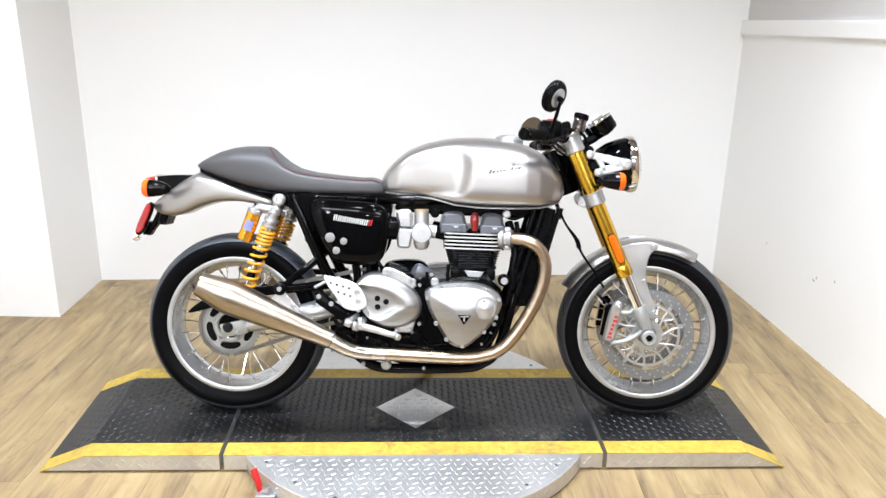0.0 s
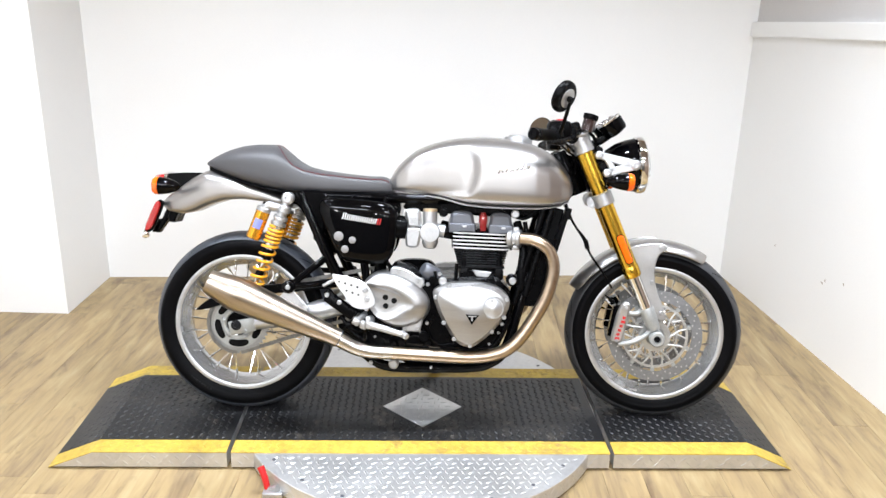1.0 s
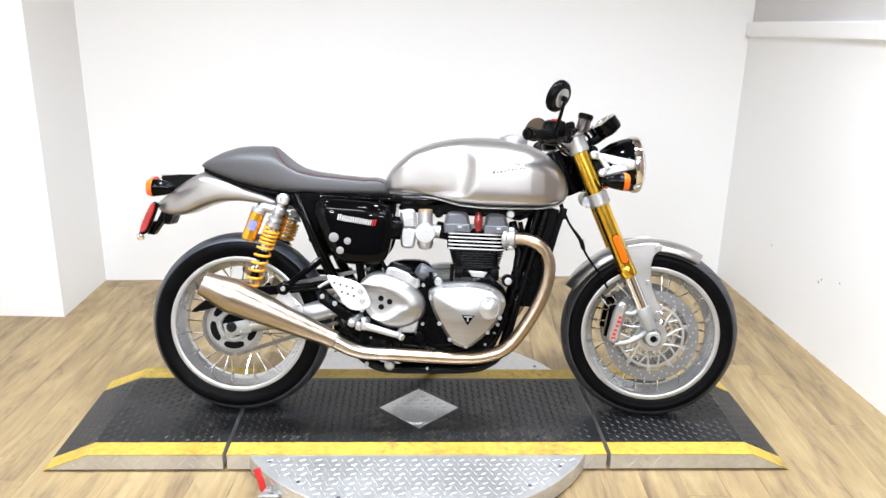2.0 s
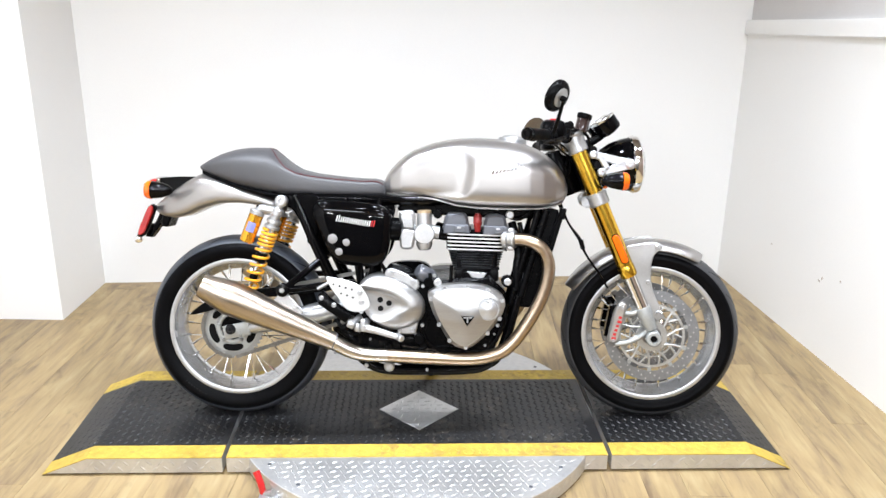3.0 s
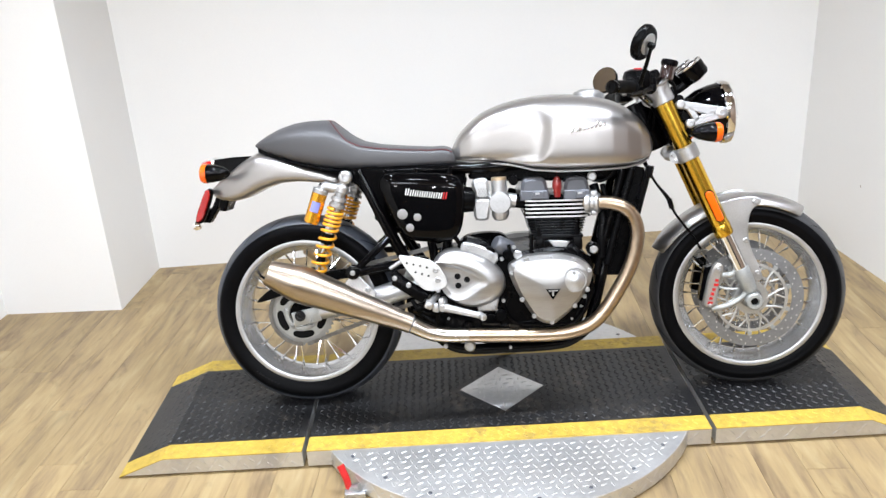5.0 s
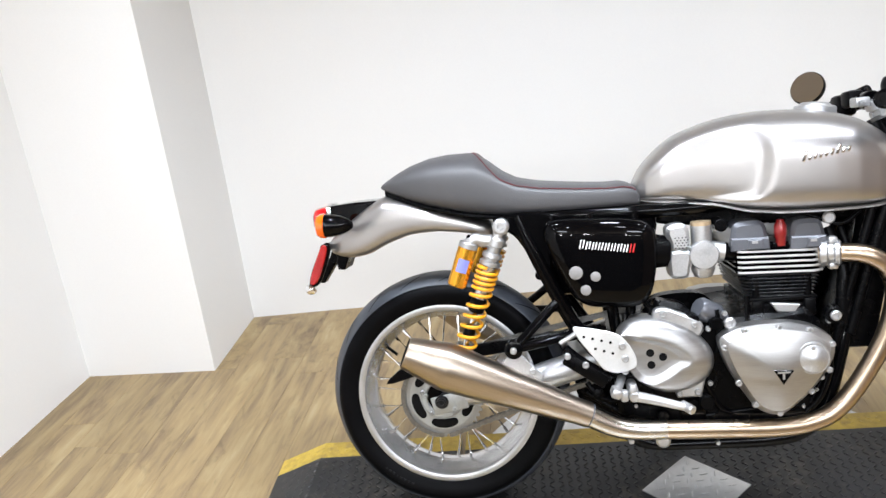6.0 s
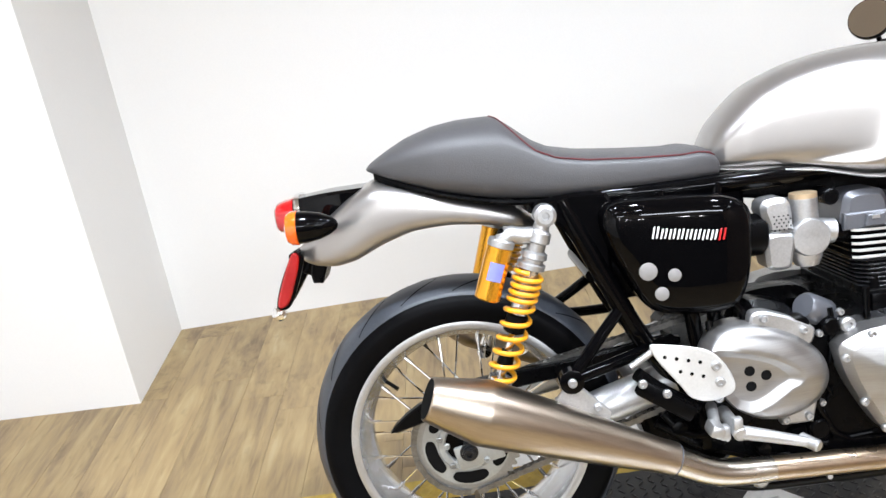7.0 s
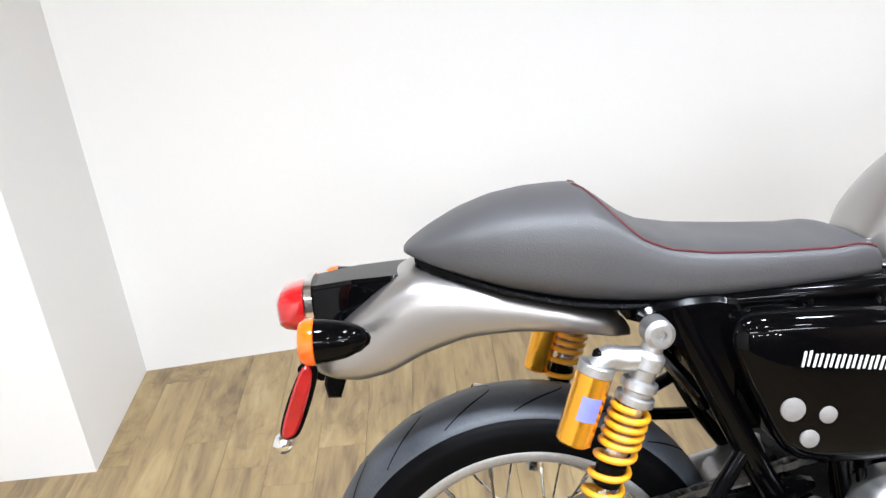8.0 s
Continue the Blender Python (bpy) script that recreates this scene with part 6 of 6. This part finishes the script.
# -- front fender --
bm = bmesh.new()
outer = []
for a in np.linspace(57, 151, 44):
    rr = 0.322 + 0.006 * soft((a - 120) / 30)
    taper = 0.35 + 0.65 * min(1, (a - 57) / 9 + 0.3, (151 - a) / 9 + 0.35)
    ring_ = []
    for u in np.linspace(-1, 1, 15):
        y = 0.066 * taper * math.sin(u * 1.35) / math.sin(1.35)
        ring_.append((y, rr - 0.040 * (1 - math.cos(u * 1.35))))
    ring_ += [(y * 0.97, r_ - 0.003) for y, r_ in reversed(ring_)]
    outer.append([Vector((FAX - 0.01 + r_ * math.cos(radians(a)), y, FAZ - 0.003 + r_ * math.sin(radians(a)))) for y, r_ in ring_])
rings(bm, outer)
bmesh.ops.translate(bm, verts=bm.verts, vec=(0.007, 0, 0.003))
fender = part("front_fender", bm, SILVER, bike, "silver painted front fender", sharp=50)
for sg in (-1, 1):
    bm = bmesh.new()
    slab(bm, smooth2([(1.285, 0.560), (1.318, 0.582), (1.38, 0.594), (1.420, 0.594), (1.436, 0.578), (1.408, 0.552), (1.398, 0.50), (1.406, 0.44), (1.432, 0.376), (1.440, 0.340), (1.420, 0.333), (1.39, 0.365), (1.355, 0.44), (1.322, 0.50), (1.292, 0.535)], 4), sg * 0.092, sg * 0.080, 0.003)
    for x, z in ((1.426, 0.358), (1.390, 0.462), (1.416, 0.580)):
        bolt(bm, x, sg * 0.092, z, 0.008, 0.006, sg)
    part("fender_stay", bm, CAST, fender, "silver fender stay")

# -- headlight, clocks, bars --
ha = Vector((0.995, 0, 0.06)).normalized()
hc = Vector((1.350, 0, 0.854))
bm = bmesh.new()
lathe(bm, [(0.0, -0.135), (0.03, -0.132), (0.060, -0.115), (0.081, -0.080), (0.093, -0.040), (0.098, -0.005), (0.098, 0.0)], aim(hc, hc + ha) @ Matrix.Scale(0.94, 4), 48)
lamp_body = part("headlight", bm, BLACKGLOSS, bike, "round gloss black headlight shell", sharp=60)
bm = bmesh.new()
lathe(bm, [(0.098, -0.012), (0.1025, -0.008), (0.104, 0.004), (0.101, 0.016), (0.094, 0.021), (0.089, 0.017), (0.092, 0.004), (0.094, -0.01)], aim(hc, hc + ha) @ Matrix.Scale(0.94, 4), 56, True)
part("headlight_ring", bm, CHROME, lamp_body, "chrome headlight rim")
bm = bmesh.new()
lathe(bm, [(0.091, 0.010), (0.088, 0.022), (0.07, 0.031), (0.04, 0.037), (0.0, 0.039), ], aim(hc, hc + ha) @ Matrix.Scale(0.94, 4), 48)
part("headlight_glass", bm, LENS, lamp_body, "clear headlight glass")
bm = bmesh.new()
lathe(bm, [(0.091, 0.006), (0.07, -0.03), (0.03, -0.055), (0, -0.06)], aim(hc, hc + ha) @ Matrix.Scale(0.94, 4), 40)
part("reflector_bowl", bm, CHROME, lamp_body)
for sg in (-1, 1):
    bm = bmesh.new()
    a, b, c = Vector((1.198, sg * 0.112, 0.884)), Vector((1.318, sg * 0.112, 0.853)), Vector((1.226, sg * 0.112, 0.826))
    for p_, q_, w0, w1 in ((a, b, 0.0115, 0.0160), (c, b, 0.0115, 0.0160), (a + (b - a) * 0.18, c + (b - c) * 0.24, 0.010, 0.010)):
        d_ = (q_ - p_).normalized()
        n_ = Vector((-d_.z, 0, d_.x))
        slab(bm, [(v.x, v.z) for v in (p_ + n_ * w0, p_ - n_ * w0, q_ - n_ * w1, q_ + n_ * w1)], sg * 0.104, sg * 0.119, 0.003)
    for p_, r_ in ((a, 0.0135), (b, 0.0175), (c, 0.0135)):
        lathe(bm, [(r_, -0.012), (r_, 0.007), (r_ * 0.7, 0.010), (r_ * 0.45, 0.010), (r_ * 0.45, 0.006), (0, 0.006)], aim(p_, p_ + Vector((0, sg, 0))), 20)
    part("headlight_bracket", bm, CAST, bike, "silver forked headlight bracket")
signal(1.287, -0.16, 0.797, 1)
signal(1.287, 0.16, 0.797, 1)
gn = Vector((-0.60, 0, 0.80))
for sg in (-1, 1):
    c = Vector((1.237, sg * 0.055, 0.997))
    bm = bmesh.new()
    lathe(bm, [(0.02, -0.052), (0.037, -0.046), (0.0415, -0.036), (0.0425, -0.004), (0.040, -0.002), (0, -0.002)], aim(c, c + gn), 36)
    g = part("instrument_clock", bm, BLACKGLOSS, bike, "round black instrument clock")
    bm = bmesh.new()
    lathe(bm, [(0.0425, -0.002), (0.0436, 0.000), (0.0430, 0.004), (0.040, 0.0045), (0.0395, 0.001), (0.040, -0.002)], aim(c, c + gn), 36, True)
    part("clock_bezel", bm, CHROME, g, "chrome bezel")
bm = bmesh.new()
tube(bm, [(1.255, -0.055, 0.962), (1.20, -0.04, 0.925), (1.16, -0.03, 0.925)], 0.012)
tube(bm, [(1.255, 0.055, 0.962), (1.20, 0.04, 0.925), (1.16, 0.03, 0.925)], 0.012)
rod(bm, (1.2, -0.09, 0.90), (1.2, 0.09, 0.90), 0.014)
rod(bm, (1.215, -0.1, 0.85), (1.215, 0.1, 0.85), 0.012)
slab(bm, [(1.12, 0.90), (1.20, 0.93), (1.25, 0.80), (1.18, 0.76)], -0.06, 0.06, 0.01)
part("cockpit_bracket", bm, PLASTIC, bike, "black cockpit bracket")
for sg in (-1, 1):
    p0, p1 = Vector((1.112, sg * 0.115, 0.942)), Vector((0.960, -0.365, 0.938) if sg < 0 else (1.072, 0.385, 0.926))
    bd = (p1 - p0).normalized()
    bm = bmesh.new()
    rod(bm, p0, p1, 0.0112, n=16)
    lathe(bm, [(0.020, -0.02), (0.023, -0.016), (0.023, 0.016), (0.020, 0.02)], aim(p0, p0 + bd), 20)
    bar = part("handlebar", bm, BLACKSATIN, bike, "black clip-on handlebar")
    bm = bmesh.new()
    g0 = p0 + bd * 0.165
    gl = (p1 - g0).length
    lathe(bm, [(0.013, -0.002), (0.022, 0.0), (0.022, 0.004), (0.0178, 0.006), (0.0185, gl * 0.5), (0.0178, gl - 0.006), (0.0195, gl - 0.003), (0.0195, gl)], aim(g0, p1), 24)
    part("grip", bm, RUBBER, bar, "black rubber grip")
    bm = bmesh.new()
    lathe(bm, [(0.0165, 0), (0.0185, 0.002), (0.0185, 0.016), (0.013, 0.022), (0.006, 0.022), (0.006, 0.018), (0, 0.018)], aim(p1, p1 + bd), 24)
    part("bar_end", bm, BLACKSATIN, bar, "black bar end weight")
    bm = bmesh.new()
    sc = p0 + bd * 0.125
    box(bm, (0, 0, 0), (0.048, 0.058, 0.060), aim(sc, sc + bd), 0.012)
    box(bm, (0, 0.012, 0), (0.042, 0.044, 0.05), aim(sc - bd * 0.045, sc + bd), 0.010)
    rod(bm, sc + Vector((0.02, 0, 0.02)), sc + Vector((0.045, 0, 0.034)) - bd * 0.04, 0.014, n=14, bev=0.003)
    box(bm, (0, 0.01, 0), (0.03, 0.03, 0.03), aim(sc - bd * 0.05, sc + bd), 0.008)
    if sg < 0:
        box(bm, sc + Vector((0.002, 0, 0.020)), (0.078, 0.050, 0.058), bev=0.019)
        box(bm, sc + Vector((0.034, 0.015, 0.008)), (0.050, 0.040, 0.036), bev=0.012)
        rod(bm, sc + Vector((-0.026, 0, 0.012)), sc + Vector((-0.034, 0, 0.014)), 0.009, n=12, bev=0.002)
    part("switch_housing", bm, PLASTIC, bar, "black switch housing")
    if sg < 0:
        bm = bmesh.new()
        box(bm, sc + Vector((0.004, 0.0, 0.047)), (0.024, 0.018, 0.010), bev=0.004)
        part("kill_switch", bm, REDPAINT, bar, "red kill switch")
    bm = bmesh.new()
    l0 = sc + Vector((0.035, 0, -0.005))
    tube(bm, [l0, l0 + bd * 0.03 + Vector((0.015, 0, -0.003)), l0 + bd * 0.1 + Vector((0.012, 0, -0.012)), l0 + bd * 0.19 + Vector((0.012, 0, -0.02))], lambda s: 0.0065 - 0.001 * s, 10)
    box(bm, l0 + Vector((0.004, 0, 0.0)), (0.03, 0.03, 0.018), bev=0.005)
    part("lever", bm, PLASTIC, bar, "black hand lever")
# brake fluid reservoir
bm = bmesh.new()
rm = Matrix.Translation((1.150, -0.135, 0.958)) @ Matrix.Rotation(0.26, 4, "Y")
lathe(bm, [(0.019, 0), (0.0215, 0.003), (0.0215, 0.042), (0.020, 0.044)], rm, 28)
pot = part("brake_fluid_reservoir", bm, material("smoked_plastic", (0.022, 0.011, 0.010), 0.12, 0, 0.6, vary=0.3, scale=30), bike, "smoked brake fluid reservoir")
bm = bmesh.new()
lathe(bm, [(0.0235, 0.041), (0.0245, 0.044), (0.0245, 0.055), (0.022, 0.058), (0, 0.058)], rm, 24)
part("cap", bm, PLASTIC, pot, "black screw cap")
bm = bmesh.new()
tube(bm, [(1.152, -0.135, 0.962), (1.14, -0.14, 0.950), (1.105, -0.15, 0.945)], 0.007)
part("reservoir_bracket", bm, CAST, pot)
# master cylinder, brake hose and throttle cables on the near bar
bm = bmesh.new()
rod(bm, (1.128, -0.128, 0.956), (1.075, -0.205, 0.955), 0.0145, n=18, bev=0.003)
box(bm, (1.098, -0.166, 0.955), (0.034, 0.044, 0.026), bev=0.007)
cylinder = part("master_cylinder", bm, PLASTIC, bike, "black brake master cylinder")
bm = bmesh.new()
rod(bm, (1.134, -0.122, 0.948), (1.134, -0.122, 0.966), 0.0095, n=16, bev=0.0015)
rod(bm, (1.134, -0.122, 0.966), (1.134, -0.122, 0.974), 0.0065, n=6, bev=0.001)
rod(bm, (1.118, -0.150, 0.964), (1.118, -0.150, 0.972), 0.005, n=10, bev=0.001)
part("banjo_bolt", bm, CHROME, cylinder, "bright banjo bolt")
for name, pts, r in (("brake_hose", [(1.142, -0.118, 0.955), (1.178, -0.105, 0.945), (1.192, -0.085, 0.895), (1.186, -0.075, 0.82), (1.192, -0.07, 0.74)], 0.0052),
                     ("throttle_cable", [(1.058, -0.215, 0.925), (1.095, -0.165, 0.905), (1.118, -0.095, 0.888), (1.116, -0.045, 0.84), (1.10, -0.03, 0.78)], 0.0038),
                     ("throttle_cable", [(1.050, -0.222, 0.918), (1.088, -0.160, 0.893), (1.124, -0.088, 0.872), (1.128, -0.050, 0.82), (1.11, -0.04, 0.76)], 0.0038)):
    bm = bmesh.new()
    tube(bm, pts, r, 10)
    part(name, bm, PLASTIC, bike, "black rubber " + name.replace("_", " "))
for c in ((1.092, -0.128, 0.902), (1.112, -0.098, 0.885)):
    bm = bmesh.new()
    lathe(bm, [(0.0055, -0.016), (0.0085, -0.014), (0.0085, 0.002), (0.0065, 0.004), (0.0065, 0.014), (0.0045, 0.018)], aim(c, Vector(c) + Vector((0.5, 0.75, -0.35))), 14)
    part("cable_adjuster", bm, CHROME, bike, "bright metal cable adjuster")


def mirror(c, n, foot, label):
    """A round bar mirror at c; n points out of its back."""
    c, n = Vector(c), Vector(n).normalized()
    bm = bmesh.new()
    lathe(bm, [(0.0462, -0.0055), (0.0478, -0.0055), (0.0490, 0.0), (0.0480, 0.008), (0.042, 0.015), (0.026, 0.017), (0, 0.017)], aim(c, c + n), 40)
    ob = part("mirror", bm, PLASTIC, bike, label)
    bm = bmesh.new()
    lathe(bm, [(0.0285, 0.0155), (0.0290, 0.0182), (0.0275, 0.0195), (0, 0.0195)], aim(c, c + n), 32)
    part("back_disc", bm, CAST, ob, "silver disc on the mirror back")
    bm = bmesh.new()
    lathe(bm, [(0.0462, -0.0062), (0.0, -0.0063)], aim(c, c + n), 40)
    part("mirror_glass", bm, MIRROR, ob, "mirror glass")
    bm = bmesh.new()
    j = c + n * 0.024
    f = Vector(foot)
    lathe(bm, [(0.008, -0.006), (0.009, 0.0), (0.008, 0.012), (0, 0.013)], aim(j, j + n), 16)
    tube(bm, [j + n * 0.004, j + (f - j) * 0.4 + n * 0.004, f], lambda s: 0.0045 + 0.002 * s, 12)
    part("mirror_stem", bm, PLASTIC, ob, "black mirror stem")


mirror((1.040, -0.36, 1.050), (0.68, -0.60, -0.42), (1.04, -0.31, 0.945), "round bar-end mirror seen from its black back")
mirror((1.064, 0.425, 0.995), (0.62, 0.73, -0.37), (1.075, 0.40, 0.928), "round bar-end mirror with its glass to the rear")


# -- the fork and front wheel stand turned a little to the right --
FAX_TURN = Matrix.Translation(on_fork(0.5, -1)) @ Matrix.Rotation(radians(6), 4, (FT - FB).normalized()).inverted() @ Matrix.Translation(-on_fork(0.5, -1))
for ob in list(bike.children):
    if ob.name.split(".")[0] in ("front_wheel", "brake_disc", "fork_leg", "brake_caliper", "front_axle", "front_fender", "fork_cap", "lower_triple_clamp", "upper_triple_clamp"):
        ob.matrix_local = FAX_TURN


# ---- floor boards ----
turn = Matrix.Rotation(radians(-2.6), 4, "Z")
bm = bmesh.new()
PW, PL = 0.128, 1.22
rings(bm, [[Vector((x, y, z)) for x, y in ((-PW / 2 + e, -PL / 2 + e), (PW / 2 - e, -PL / 2 + e), (PW / 2 - e, PL / 2 - e), (-PW / 2 + e, PL / 2 - e))] for e, z in ((0.0003, -0.008), (0.0003, -0.0005), (0.0009, 0.0))])
board = mesh_of("plank", bm, PLANK)
rng = random.Random(4)
for i in range(-17, 25):
    shift = rng.random()
    for j in range(-6, 3):
        m = turn @ Matrix.Translation((i * PW, (j + shift) * PL, 0))
        x, y = m.translation.x, m.translation.y
        north, south = 1.46 + 0.046 * x, -5.03
        low, high = max(y - PL / 2, south), min(y + PL / 2, north)
        if high - low > 0.01 and -2.06 + 0.085 * (low + 5) < x < 2.345 + 0.0496 * (1.55 - low):
            ob = new("plank", board)
            ob.parent = floor
            whole = high - low > PL - 0.001
            ob.matrix_local = m if whole else turn @ Matrix.Translation((i * PW, (turn.inverted() @ Vector((x, (low + high) / 2, 0))).y, 0)) @ Matrix.Diagonal((1, (high - low) / PL, 1, 1))

for y, z, w, h, q in ((0.588, 0.318, 0.012, 0.006, 0.4), (0.57, 0.335, 0.005, 0.012, 0.2), (1.018, 0.345, 0.008, 0.004, 1.0), (0.44, 0.367, 0.010, 0.005, 0.7)):
    scuff(y, z, w, h, q)
